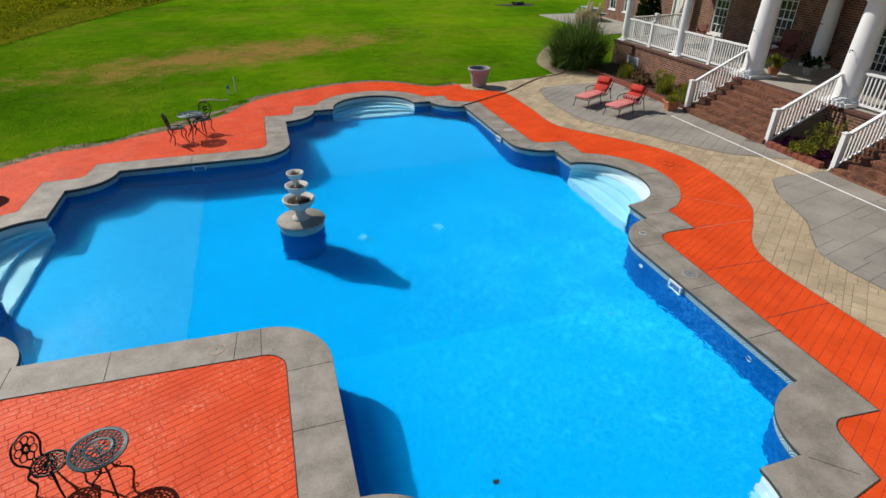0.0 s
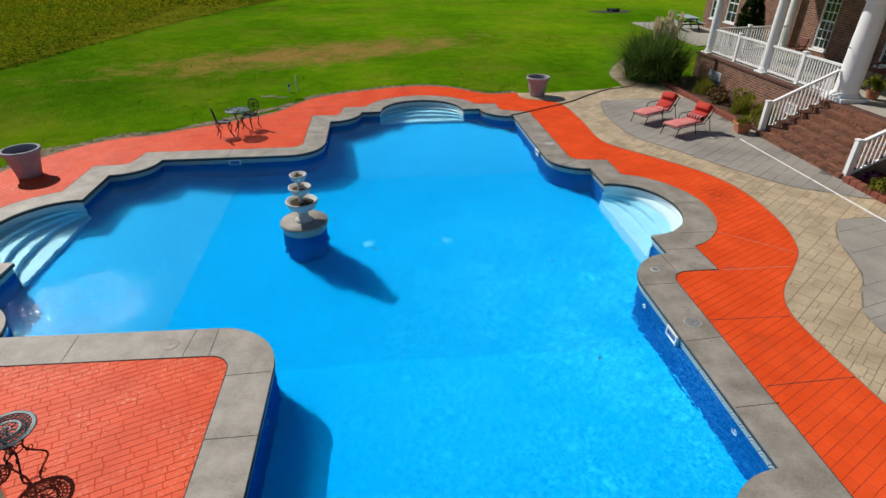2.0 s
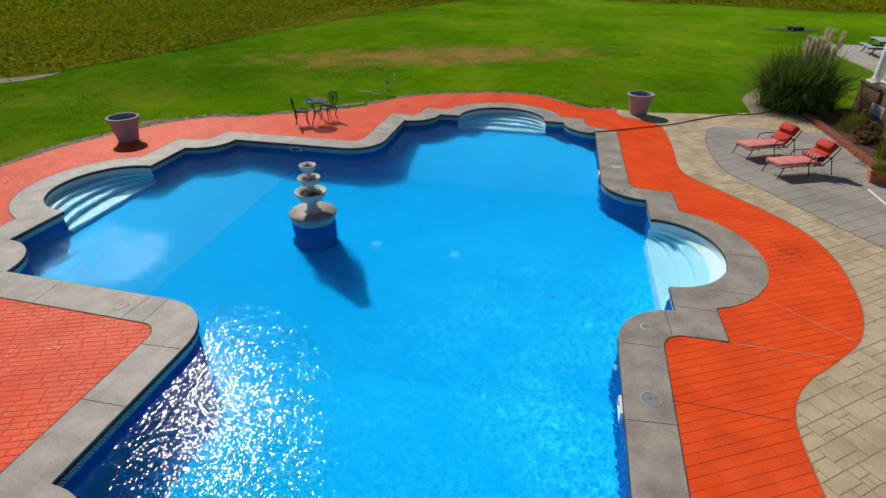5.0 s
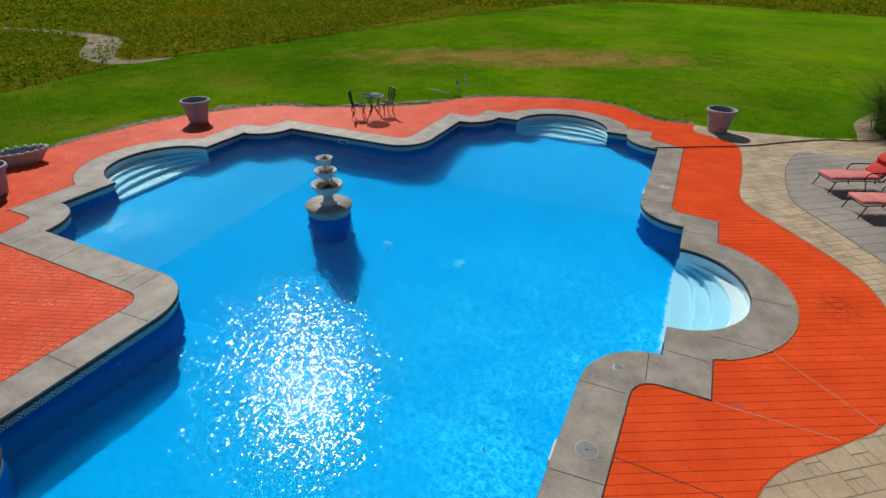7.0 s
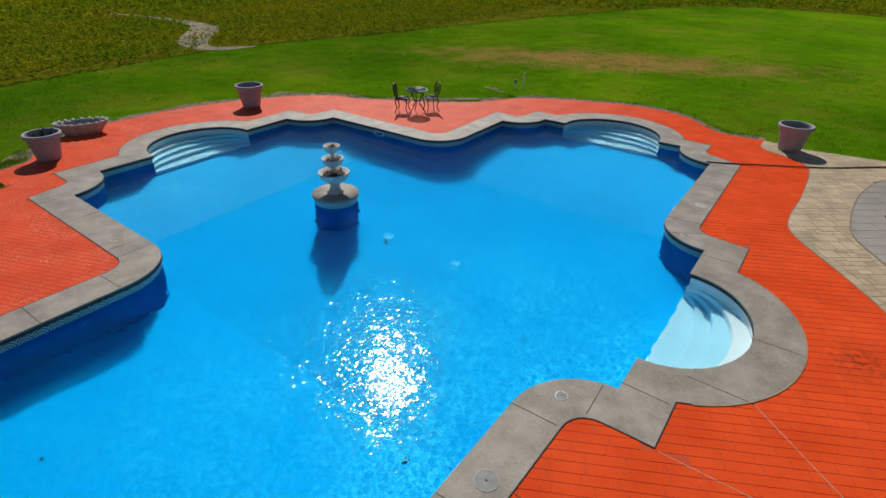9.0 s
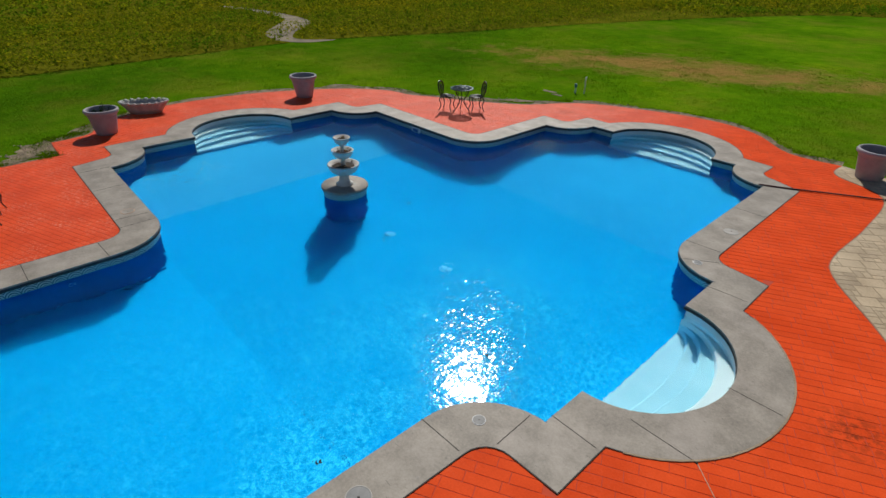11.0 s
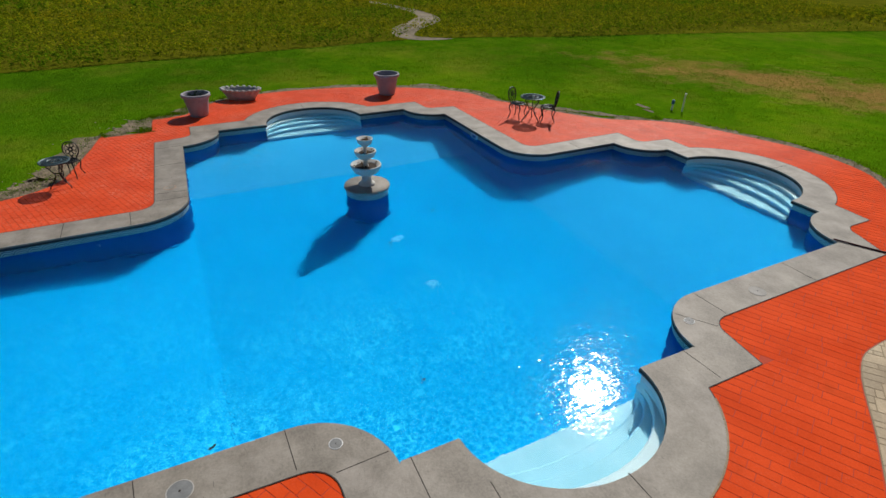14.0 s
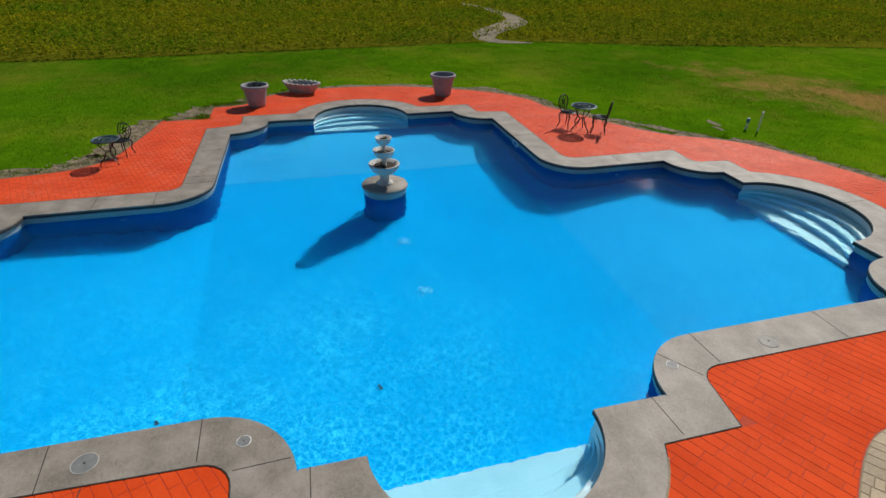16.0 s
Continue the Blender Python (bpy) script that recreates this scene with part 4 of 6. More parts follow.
def rim_strip(loop, width, z, closed=True):
    """A narrow flat strip along an outline."""
    out = nudged(loop, width) if closed else None
    bm = bmesh.new()
    k = len(loop)
    a = [bm.verts.new((*p, z)) for p in loop]
    b = [bm.verts.new((*p, z)) for p in out]
    for i in range(k):
        j = (i + 1) % k
        bm.faces.new((a[i], a[j], b[j], b[i]))
    return bm


part("edge_joint", rim_strip(OUTER, 0.013, 0.0105), JOINT, coping, "dark gap between coping and deck")
bm = bmesh.new()
curve = [[bm.verts.new((*p, z)) for p, z in ((a, 0.0125), (b, 0.0125), (b, 0.004))] for a, b in zip(OUTER, nudged(OUTER, 0.022)) if a[0] > 7.45 and abs(a[1] + 0.1) < 1.95]
for p, q in zip(curve, curve[1:]):
    bm.faces.new((p[0], q[0], q[1], p[1])), bm.faces.new((p[1], q[1], q[2], p[2]))
part("sanded_joint", bm, SAND, coping, "pale sand-filled gap round the steps")


def cover(name, x, y, r, disc, ring, label):
    """A round service cover set in the coping."""
    u = thing(name, (x, y, 0.010), label, "cover", "round covers in the coping")
    part("ring", lathe(bmesh.new(), [(r, -0.01), (r, 0.004), (r * 0.92, 0.006), (r * 0.90, 0.003)], 28), ring, u)
    part("disc", lathe(bmesh.new(), [(r * 0.91, 0.004), (r * 0.3, 0.006), (0, 0.006)], 28), disc, u)
    part("screw_hole", lathe(bmesh.new(), [(r * 0.10, 0.0065), (r * 0.09, 0.008), (0, 0.008)], 12), JOINT, u)


cover("round_skimmer_cover", 6.17, -4.19, 0.13, LID, CAST, "round grey skimmer lid with pale rim in the coping")
cover("round_skimmer_cover", 6.25, 4.05, 0.13, CAST, CAST, "round pale skimmer lid with a dark hole in the coping")
cover("round_skimmer_cover", -1.64, -3.87, 0.12, COPING, EDGE_LINE, "round concrete-coloured skimmer lid in the coping")
for x, y in ((6.27, -2.67), (6.34, 2.48)):
    cover("fill_cover", x, y, 0.075, LID, WHITE, "small white-rimmed round cover in the coping")


def skimmer(at, turn):
    u = thing("skimmer_mouth", at, "white rectangular skimmer mouth in the pool wall", "skimmer", "skimmer mouths", turn=turn)
    for x0, x1, z0, z1 in ((-0.16, 0.16, 0.07, 0.10), (-0.16, 0.16, -0.10, -0.07), (-0.16, -0.125, -0.07, 0.07), (0.125, 0.16, -0.07, 0.07)):
        part("frame_bar", boxed(x0, x1, -0.02, 0.035, z0, z1, 0.004), FIBRE, u)
    part("throat", boxed(-0.125, 0.125, -0.02, 0.012, -0.07, 0.07), SIGNBLUE, u, "shadowed blue opening")


skimmer((XR + 0.02, -4.28, -0.16), 90)
skimmer((XR + 0.02, 3.75, -0.16), 90)
skimmer((-2.42, YA1 + 0.02, -0.17), 180)
for x, y, t in ((XR + 0.02, -6.0, 90), (XR + 0.02, -3.3, 90), (-0.10, 5.6, -90), (-0.10, -5.2, -90)):
    u = thing("return_fitting", (x, y, -0.42), "small white round water return in the pool wall", "pool fitting", "water returns", turn=t)
    part("flange", lathe(bmesh.new(), [(0.05, 0.0), (0.05, 0.02), (0.02, 0.03), (0, 0.03)], 14, pose(0, 0.0, 0, 90, 0, 0)), FIBRE, u)

# ---- fountain in the pool ----
fountain = thing("fountain", (-0.15, -0.05, 0.0), "white three-tier fountain on a tiled round plinth in the pool", "fountain")
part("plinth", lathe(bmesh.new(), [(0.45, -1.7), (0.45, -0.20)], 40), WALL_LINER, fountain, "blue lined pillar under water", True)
bm = bmesh.new()
uvl = bm.loops.layers.uv.new("UVMap")
for i in range(40):
    a, b = 2 * math.pi * i / 40, 2 * math.pi * (i + 1) / 40
    f = bm.faces.new([bm.verts.new((0.452 * math.cos(x), 0.452 * math.sin(x), z)) for x, z in ((a, -0.20), (b, -0.20), (b, -0.045), (a, -0.045))])
    for lp, c in zip(f.loops, ((a * 0.45, -0.20), (b * 0.45, -0.20), (b * 0.45, -0.045), (a * 0.45, -0.045))):
        lp[uvl].uv = c
part("tile_band", bm, BAND, fountain, "teal band with pale waves")
part("cap", lathe(bmesh.new(), [(0.44, -0.06), (0.485, -0.055), (0.495, -0.02), (0.48, 0.012), (0.1, 0.016), (0, 0.016)], 40), COPING, fountain, "grey concrete cap", True)
part("pedestal", lathe(bmesh.new(), [(0.175, 0.012), (0.18, 0.04), (0.13, 0.07), (0.105, 0.12), (0.10, 0.18), (0.13, 0.24), (0.12, 0.30)], 28), FOUNT, fountain, smooth=True)
flute = lambda a, k: 1 + (0.03 * math.cos(18 * a) if 0 < k < 6 else 0)
part("lower_bowl", lathe(bmesh.new(), [(0.0, 0.25), (0.15, 0.25), (0.24, 0.30), (0.29, 0.37), (0.305, 0.42), (0.325, 0.445), (0.325, 0.465), (0.295, 0.467), (0.26, 0.41), (0.0, 0.39)], 54, wobble=flute), FOUNT, fountain, smooth=True)
part("lower_stem", lathe(bmesh.new(), [(0.085, 0.39), (0.05, 0.45), (0.05, 0.54), (0.075, 0.60)], 20), FOUNT, fountain, smooth=True)
part("middle_bowl", lathe(bmesh.new(), [(0.0, 0.58), (0.10, 0.585), (0.17, 0.635), (0.205, 0.70), (0.215, 0.735), (0.23, 0.75), (0.23, 0.765), (0.205, 0.766), (0.17, 0.71), (0.0, 0.69)], 48, wobble=flute), FOUNT, fountain, smooth=True)
part("upper_stem", lathe(bmesh.new(), [(0.06, 0.69), (0.036, 0.74), (0.036, 0.82), (0.055, 0.88)], 18), FOUNT, fountain, smooth=True)
part("upper_bowl", lathe(bmesh.new(), [(0.0, 0.87), (0.07, 0.875), (0.13, 0.92), (0.155, 0.985), (0.17, 1.015), (0.17, 1.03), (0.15, 1.03), (0.12, 0.98), (0.0, 0.97)], 42, wobble=flute), FOUNT, fountain, smooth=True)
rng = random.Random(5)
for r, z, k, s in ((0.25, 0.415, 14, 7), (0.16, 0.715, 9, 8), (0.11, 0.985, 6, 9)):
    part("bowl_soil", lathe(bmesh.new(), [(r, z - 0.02), (r * 0.9, z), (r * 0.5, z + 0.012), (0, z + 0.01)], 20), SOIL, fountain, "dry soil")
    v, f = leaf_cloud([(rng.gauss(0, r * 0.45), rng.gauss(0, r * 0.45), z + 0.03, 0.035, 0.035, 0.04) for _ in range(k)], 0.022, 9, s)
    tagged(part("dry_plant", mesh_of("dry_plant", v, f, DRY), DRY, fountain), "withered brown plants", kind="stuff")


# ---- pots ----
def pot(at, plant=0):
    u = thing("plant_pot", at, "large mauve-grey round planter with rolled rim on the deck", "planter", "large round planters")
    part("body", lathe(bmesh.new(), [(0.0, 0.0), (0.245, 0.0), (0.262, 0.02), (0.30, 0.22), (0.345, 0.46), (0.375, 0.575), (0.375, 0.60)], 40), POTGREY, u, smooth=True)
    part("rim", lathe(bmesh.new(), [(0.37, 0.585), (0.415, 0.59), (0.428, 0.615), (0.425, 0.665), (0.41, 0.682), (0.375, 0.684), (0.362, 0.66), (0.35, 0.50)], 40), POTGREY, u, smooth=True)
    part("soil", lathe(bmesh.new(), [(0.36, 0.50), (0.28, 0.52), (0.1, 0.545), (0, 0.54)], 24), SOIL, u, "dark soil")
    if plant:
        v, f = leaf_cloud([(rng.gauss(0, 0.09), rng.gauss(0, 0.09), 0.60 + 0.07 * (i % 3), 0.08, 0.08, 0.07) for i in range(9)], 0.035, 14, 3)
        tagged(part("plant", mesh_of("plant", v, f, DARKLEAF), DARKLEAF, u), "small dark green plant", kind="stuff")
        tagged(u, "large mauve-grey planter with a small green plant on the deck")
    return u


pot((-7.12, 3.13, 0.0))
pot((7.24, 9.24, 0.004))
pot((-6.90, -2.80, 0.0), 1).scale = (0.94, 0.94, 0.94)

shell = thing("scalloped_planter", (-8.28, -1.40, -0.015), "pale cast-stone oval planter with a scalloped lip at the lawn edge", "planter", turn=62)
lip = lambda a, k: 1 + (0.045 * math.cos(16 * a) if k in (3, 4, 5) else 0)
b = lathe(bmesh.new(), [(0.0, 0.0), (0.33, 0.0), (0.41, 0.15), (0.48, 0.29), (0.52, 0.33), (0.48, 0.345), (0.42, 0.27), (0.34, 0.21), (0.0, 0.20)], 64, Matrix.Diagonal((1.25, 0.62, 1, 1)), lip)
part("bowl", b, CAST, shell, smooth=True)
b = lathe(bmesh.new(), [(0, -0.03), (0.045, -0.018), (0.056, 0.008), (0.036, 0.034), (0, 0.04)], 8)
lip_mesh = bpy.data.meshes.new("lip_scallop")
b.to_mesh(lip_mesh)
b.free()
lip_mesh.materials.append(FOUNT)
for k in range(20):
    a = 6.283 * k / 20
    o = new("lip_scallop", lip_mesh)
    o.parent = shell
    o.matrix_basis = pose(0.62 * math.cos(a), 0.31 * math.sin(a), 0.335, 20 * math.sin(a), -20 * math.cos(a), 0)
part("soil", lathe(bmesh.new(), [(0.38, 0.235), (0.2, 0.25), (0, 0.255)], 24, Matrix.Diagonal((1.25, 0.62, 1, 1))), SOIL, shell, "dark soil")

square_pot = thing("square_pot", (12.24, 4.42, 0.008), "square terracotta pot with bright grassy plant by the stair", "flower pot", turn=-12)
bm = bmesh.new()
lo, hi, rim = ([bm.verts.new((sx * r, sy * r, z)) for sx, sy in ((-1, -1), (1, -1), (1, 1), (-1, 1))] for r, z in ((0.15, 0.0), (0.20, 0.30), (0.17, 0.30)))
bm.faces.new(lo[::-1])
inn = [bm.verts.new((v.co.x * 0.95, v.co.y * 0.95, 0.24)) for v in rim]
bm.faces.new(inn)
for A, B in ((lo, hi), (hi, rim), (rim, inn)):
    for i in range(4):
        bm.faces.new((A[i], A[(i + 1) % 4], B[(i + 1) % 4], B[i]))
part("body", bm, TERRA, square_pot)
for x0, x1, y0, y1 in ((-0.225, 0.225, -0.225, -0.19), (-0.225, 0.225, 0.19, 0.225), (-0.225, -0.19, -0.19, 0.19), (0.19, 0.225, -0.19, 0.19)):
    part("rim_board", boxed(x0, x1, y0, y1, 0.25, 0.315, 0.006), TERRA, square_pot)
v, f = blades([(rng.gauss(0, 0.06), rng.gauss(0, 0.06), 0.23, 1) for _ in range(14)], 0.38, 0.016, 0.28, 16, 21, 3, 0.04)
part("grassy_plant", mesh_of("grassy_plant", v, f, FLOWER), FLOWER, square_pot, "yellow-green grassy plant")


# ---- cast-iron bistro furniture ----
def scroll(cx, cz, r0, turns, start, n=18, y=0.0):
    return [(cx + r0 * (1 - 0.75 * i / n) * math.cos(start + turns * 6.283 * i / n), y, cz + r0 * (1 - 0.75 * i / n) * math.sin(start + turns * 6.283 * i / n)) for i in range(n + 1)]


def bistro_table(at, turn=0):
    u = thing("bistro_table", at, "round cast-iron bistro table with pierced green-black top", "table", "bistro tables", turn=turn)
    R, H = 0.335, 0.70
    tube_top = bmesh.new()
    tube(tube_top, [(R * math.cos(6.283 * i / 40), R * math.sin(6.283 * i / 40), H) for i in range(40)], 0.014, 6, True)
    part("rim", tube_top, PATINA, u)
    bm = bmesh.new()
    for r, w in ((0.055, 0.010), (0.150, 0.010), (0.166, 0.012), (0.305, 0.014), (0.325, 0.014)):
        tube(bm, [(r * math.cos(6.283 * i / 32), r * math.sin(6.283 * i / 32), H + 0.002) for i in range(32)], w, 5, True)
    # three rows of leaf-shaped loops in the outer ring, a flower of eight petals and a cross within
    for row, (r, n, lr, lt) in enumerate(((0.190, 20, 0.018, 0.026), (0.235, 24, 0.022, 0.028), (0.280, 28, 0.021, 0.030))):
        for k in range(n):
            a = 6.283 * (k + 0.5 * (row % 2)) / n
            loop = [(lr * math.cos(6.283 * i / 7), lt * math.sin(6.283 * i / 7)) for i in range(7)]
            ca, sa = math.cos(a), math.sin(a)
            tube(bm, [((r + p) * ca - q * sa, (r + p) * sa + q * ca, H) for p, q in loop], 0.0085, 4, True)
    for k in range(8):
        a = 6.283 * k / 8
        ca, sa = math.cos(a), math.sin(a)
        loop = [(0.045 * math.cos(6.283 * i / 9), 0.030 * math.sin(6.283 * i / 9)) for i in range(9)]
        tube(bm, [((0.10 + p) * ca - q * sa, (0.10 + p) * sa + q * ca, H) for p, q in loop], 0.008, 4, True)
    for k in range(6):
        a = 6.283 * (k + 0.5) / 6
        tube(bm, [(0, 0, H + 0.003), (0.155 * math.cos(a), 0.155 * math.sin(a), H + 0.003)], 0.008, 4)
    part("lattice_top", bm, PATINA, u, "pierced scrollwork top with greenish patina")
    part("hub", lathe(bmesh.new(), [(0.0, H + 0.006), (0.02, H + 0.004), (0.02, H - 0.02), (0.02, H - 0.08), (0, H - 0.09)], 16), IRON, u)
    for k in range(3):
        a = 120 * k + 20
        bm = bmesh.new()
        prof = spline([(0.20, 0, H - 0.01), (0.215, 0, 0.60), (0.13, 0, 0.46), (0.075, 0, 0.34), (0.14, 0, 0.20), (0.245, 0, 0.08), (0.275, 0, 0.012)], 5)
        tube(bm, prof, 0.014, 6)
        tube(bm, scroll(0.155, 0.56, 0.05, 1.2, 0.6), 0.008, 5)
        tube(bm, scroll(0.135, 0.26, 0.055, 1.2, 2.5), 0.008, 5)
        tube(bm, spline([(0.0, 0, 0.36), (0.05, 0, 0.40), (0.085, 0, 0.35)], 4), 0.009, 5)
        bmesh.ops.transform(bm, matrix=pose(0, 0, 0, 0, 0, a), verts=bm.verts)
        part("leg", bm, IRON, u)
    part("stretcher_ring", tube(bmesh.new(), [(0.08 * math.cos(6.283 * i / 20), 0.08 * math.sin(6.283 * i / 20), 0.345) for i in range(20)], 0.009, 5, True), IRON, u)
    return u


def bistro_chair(at, turn):
    """Faces its own +x."""
    u = thing("bistro_chair", at, "dark cast-iron bistro chair with open rose-scroll back", "chair", "bistro chairs", turn=turn)
    H = 0.44
    bm = bmesh.new()
    ring = [(0.205 * math.cos(6.283 * i / 32), 0.20 * math.sin(6.283 * i / 32), H) for i in range(32)]
    tube(bm, ring, 0.016, 6, True)
    part("seat_ring", bm, IRON, u)
    bm = bmesh.new()
    for r in (0.06, 0.11, 0.16):
        tube(bm, [(r * math.cos(6.283 * i / 24), r * math.sin(6.283 * i / 24), H + 0.003) for i in range(24)], 0.010, 5, True)
    for k in range(14):
        a = 6.283 * k / 14
        tube(bm, [((0.02 + 0.18 * s / 6) * math.cos(a + 0.25 * math.sin(3.14 * s / 6)), (0.02 + 0.18 * s / 6) * math.sin(a + 0.25 * math.sin(3.14 * s / 6)), H) for s in range(7)], 0.012, 4)
    part("lattice_seat", bm, IRON, u)
    tilt = pose(-0.18, 0, H, 0, -10, 0)
    bm = bmesh.new()
    hoop = spline([(0, -0.10, 0.0), (0, -0.13, 0.07), (0, -0.19, 0.17), (0, -0.195, 0.29), (0, -0.13, 0.40), (0, 0.0, 0.435), (0, 0.13, 0.40), (0, 0.195, 0.29), (0, 0.19, 0.17), (0, 0.13, 0.07), (0, 0.10, 0.0)], 5)
    tube(bm, hoop, 0.015, 6)
    bmesh.ops.transform(bm, matrix=tilt, verts=bm.verts)
    part("back_hoop", bm, IRON, u)
    for k in range(7):
        bm = bmesh.new()
        a = 6.283 * k / 7 + 0.2
        cy, cz = 0.105 * math.cos(a), 0.245 + 0.115 * math.sin(a)
        tube(bm, [(0, cy + 0.052 * math.cos(6.283 * s / 12), cz + 0.052 * math.sin(6.283 * s / 12)) for s in range(12)], 0.009, 5, True)
        bmesh.ops.transform(bm, matrix=tilt, verts=bm.verts)
        part("back_petal", bm, IRON, u)
    bm = bmesh.new()
    tube(bm, [(0, 0.045 * math.cos(6.283 * s / 12), 0.245 + 0.045 * math.sin(6.283 * s / 12)) for s in range(12)], 0.018, 5, True)
    for y in (-0.05, 0.05):
        tube(bm, spline([(0, y, 0.0), (0, y * 0.3, 0.06), (0, y * 1.4, 0.13)], 4), 0.010, 5)
    bmesh.ops.transform(bm, matrix=tilt, verts=bm.verts)
    part("back_rosette", bm, IRON, u, "open floral scrollwork")
    for sx, sy in ((1, 1), (1, -1), (-1, 1), (-1, -1)):
        bm = bmesh.new()
        tube(bm, spline([(0.135 * sx, 0.135 * sy, H), (0.185 * sx, 0.175 * sy, 0.34), (0.145 * sx, 0.150 * sy, 0.18), (0.20 * sx, 0.19 * sy, 0.012)], 5), [0.020 - 0.0005 * i for i in range(16)], 6)
        tube(bm, [(0.10 * sx + 0.035 * math.cos(6.283 * s / 10) * sx, 0.145 * sy, 0.36 + 0.035 * math.sin(6.283 * s / 10)) for s in range(10)], 0.008, 5, True)
        part("leg", bm, IRON, u)
    return u


bistro_table((-2.59, -5.86, 0.0), 30).scale = (0.82, 0.82, 0.82)
bistro_chair((-3.14, -5.70, 0.0), -22).scale = (0.82, 0.82, 0.82)
bistro_table((-2.62, 5.88, 0.0), 0)
bistro_chair((-3.02, 5.66, 0.0), 25)
bistro_chair((-2.40, 6.30, 0.0), -120)


# ---- sun loungers ----
def lounger(at, turn, towel=False):
    """Head towards its own +x."""
    u = thing("sun_lounger", at, "black metal sun lounger with red cushions" + (" and a striped pillow" if towel else ""), "sun lounger", "sun loungers on the patio", turn=turn)
    for s in (-1, 1):
        bm = bmesh.new()
        tube(bm, spline([(-0.95, 0.29 * s, 0.31), (-0.4, 0.29 * s, 0.33), (0.30, 0.29 * s, 0.30), (0.36, 0.29 * s, 0.31)], 4), 0.014, 6)
        part("side_rail", bm, IRON, u)
        bm = bmesh.new()
        tube(bm, spline([(0.30, 0.30 * s, 0.30), (0.50, 0.30 * s, 0.50), (0.70, 0.30 * s, 0.76)], 4), 0.014, 6)
        part("back_rail", bm, IRON, u)
        bm = bmesh.new()
        tube(bm, spline([(-0.18, 0.32 * s, 0.33), (-0.16, 0.34 * s, 0.50), (-0.02, 0.345 * s, 0.555), (0.30, 0.345 * s, 0.545), (0.52, 0.335 * s, 0.53)], 5), 0.015, 6)
        part("armrest", bm, IRON, u)
        for x0, x1 in ((-0.86, -0.98), (-0.10, -0.02), (0.52, 0.70)):
            part("leg", tube(bmesh.new(), [(x0, 0.29 * s, 0.31 if x0 < 0.5 else 0.52), (x1, 0.30 * s, 0.012)], 0.014, 6), IRON, u)
    for x, z in ((-0.95, 0.31), (0.3, 0.30)):
        part("cross_bar", tube(bmesh.new(), [(x, -0.29, z), (x, 0.29, z)], 0.013, 6), IRON, u)
    part("cross_bar", tube(bmesh.new(), [(0.70, -0.30, 0.76), (0.70, 0.30, 0.76)], 0.013, 6), IRON, u)
    bm = bmesh.new()
    for k in range(3):
        x0 = -0.98 + 0.43 * k
        box(bm, x0, x0 + 0.425, -0.285, 0.285, 0.335, 0.425, 0.035)
    part("seat_cushion", bm, FADED, u, "sun-faded pinkish red seat cushion", True)
    bm = bmesh.new()
    for k in range(2):
        box(bm, 0.02 + 0.29 * k, 0.02 + 0.29 * k + 0.285, -0.285, 0.285, 0.01, 0.11, 0.035, pose(0.29, 0, 0.34, 0, -50, 0))
    part("back_cushion", bm, CUSHION, u, "bright red back cushion", True)
    bm = bmesh.new()
    box(bm, 0.36, 0.60, -0.26, 0.26, 0.10, 0.19, 0.04, pose(0.29, 0, 0.34, 0, -50, 0))
    part("head_pillow", bm, CUSHION, u, smooth=True)
    if towel:
        pil = part("lumbar_pillow", boxed(0.10, 0.30, -0.30, 0.30, 0.42, 0.56, 0.05), DARKCLOTH, u, "dark pillow with pale stripes", True)
        for k in range(5):
            part("stripe", boxed(0.098, 0.302, -0.25 + 0.11 * k, -0.22 + 0.11 * k, 0.418, 0.562, 0.05), FADED, pil)
    return u


lounger((10.26, 5.90, 0.012), 27).scale = (0.9, 0.9, 0.9)
lounger((10.68, 4.62, 0.012), 23, True).scale = (0.9, 0.9, 0.9)

# ---- hose, drain channel, stand pipe, garden bits ----
hose = part("garden_hose", tube(bmesh.new(), [(*p[:2], 0.028 if p[0] > 5.9 else 0.03) for p in spline([(5.72, 6.82, 0), (6.3, 7.12, 0), (7.15, 7.62, 0), (8.2, 8.25, 0), (9.1, 9.02, 0), (10.1, 9.75, 0), (10.7, 9.95, 0), (11.3, 10.25, 0), (11.8, 10.8, 0)], 5)], 0.016, 6), HOSE)
tagged(hose, "brown rubber hose lying from the pool to the house", "hose")
channel = thing("drain_channel", (11.86, 0, 0.012), "narrow white drain strip let into the paving", "drain")
for k in range(8):
    part("grate", boxed(-0.022, 0.022, 3.85 - 1.5 * (k + 1) + 0.006, 3.85 - 1.5 * k - 0.006, -0.01, 0.008, 0.003), WHITE, channel)
pipe = thing("stand_pipe", (-1.62, 10.95, -0.04), "white plastic stand pipe on the lawn", "pipe")
part("post", lathe(bmesh.new(), [(0.020, 0), (0.020, 0.54), (0.027, 0.54), (0.027, 0.58), (0, 0.585)], 14), WHITE, pipe)
valve = thing("valve_box", (-1.86, 10.76, -0.04), "blue and white irrigation valve beside the stand pipe", "valve")
part("riser", lathe(bmesh.new(), [(0.03, 0), (0.03, 0.15), (0.02, 0.17), (0.02, 0.23)], 12), WHITE, valve)
part("cap", lathe(bmesh.new(), [(0.045, 0.22), (0.05, 0.29), (0.035, 0.34), (0, 0.345)], 12), BLUEPART, valve, "blue valve cap")
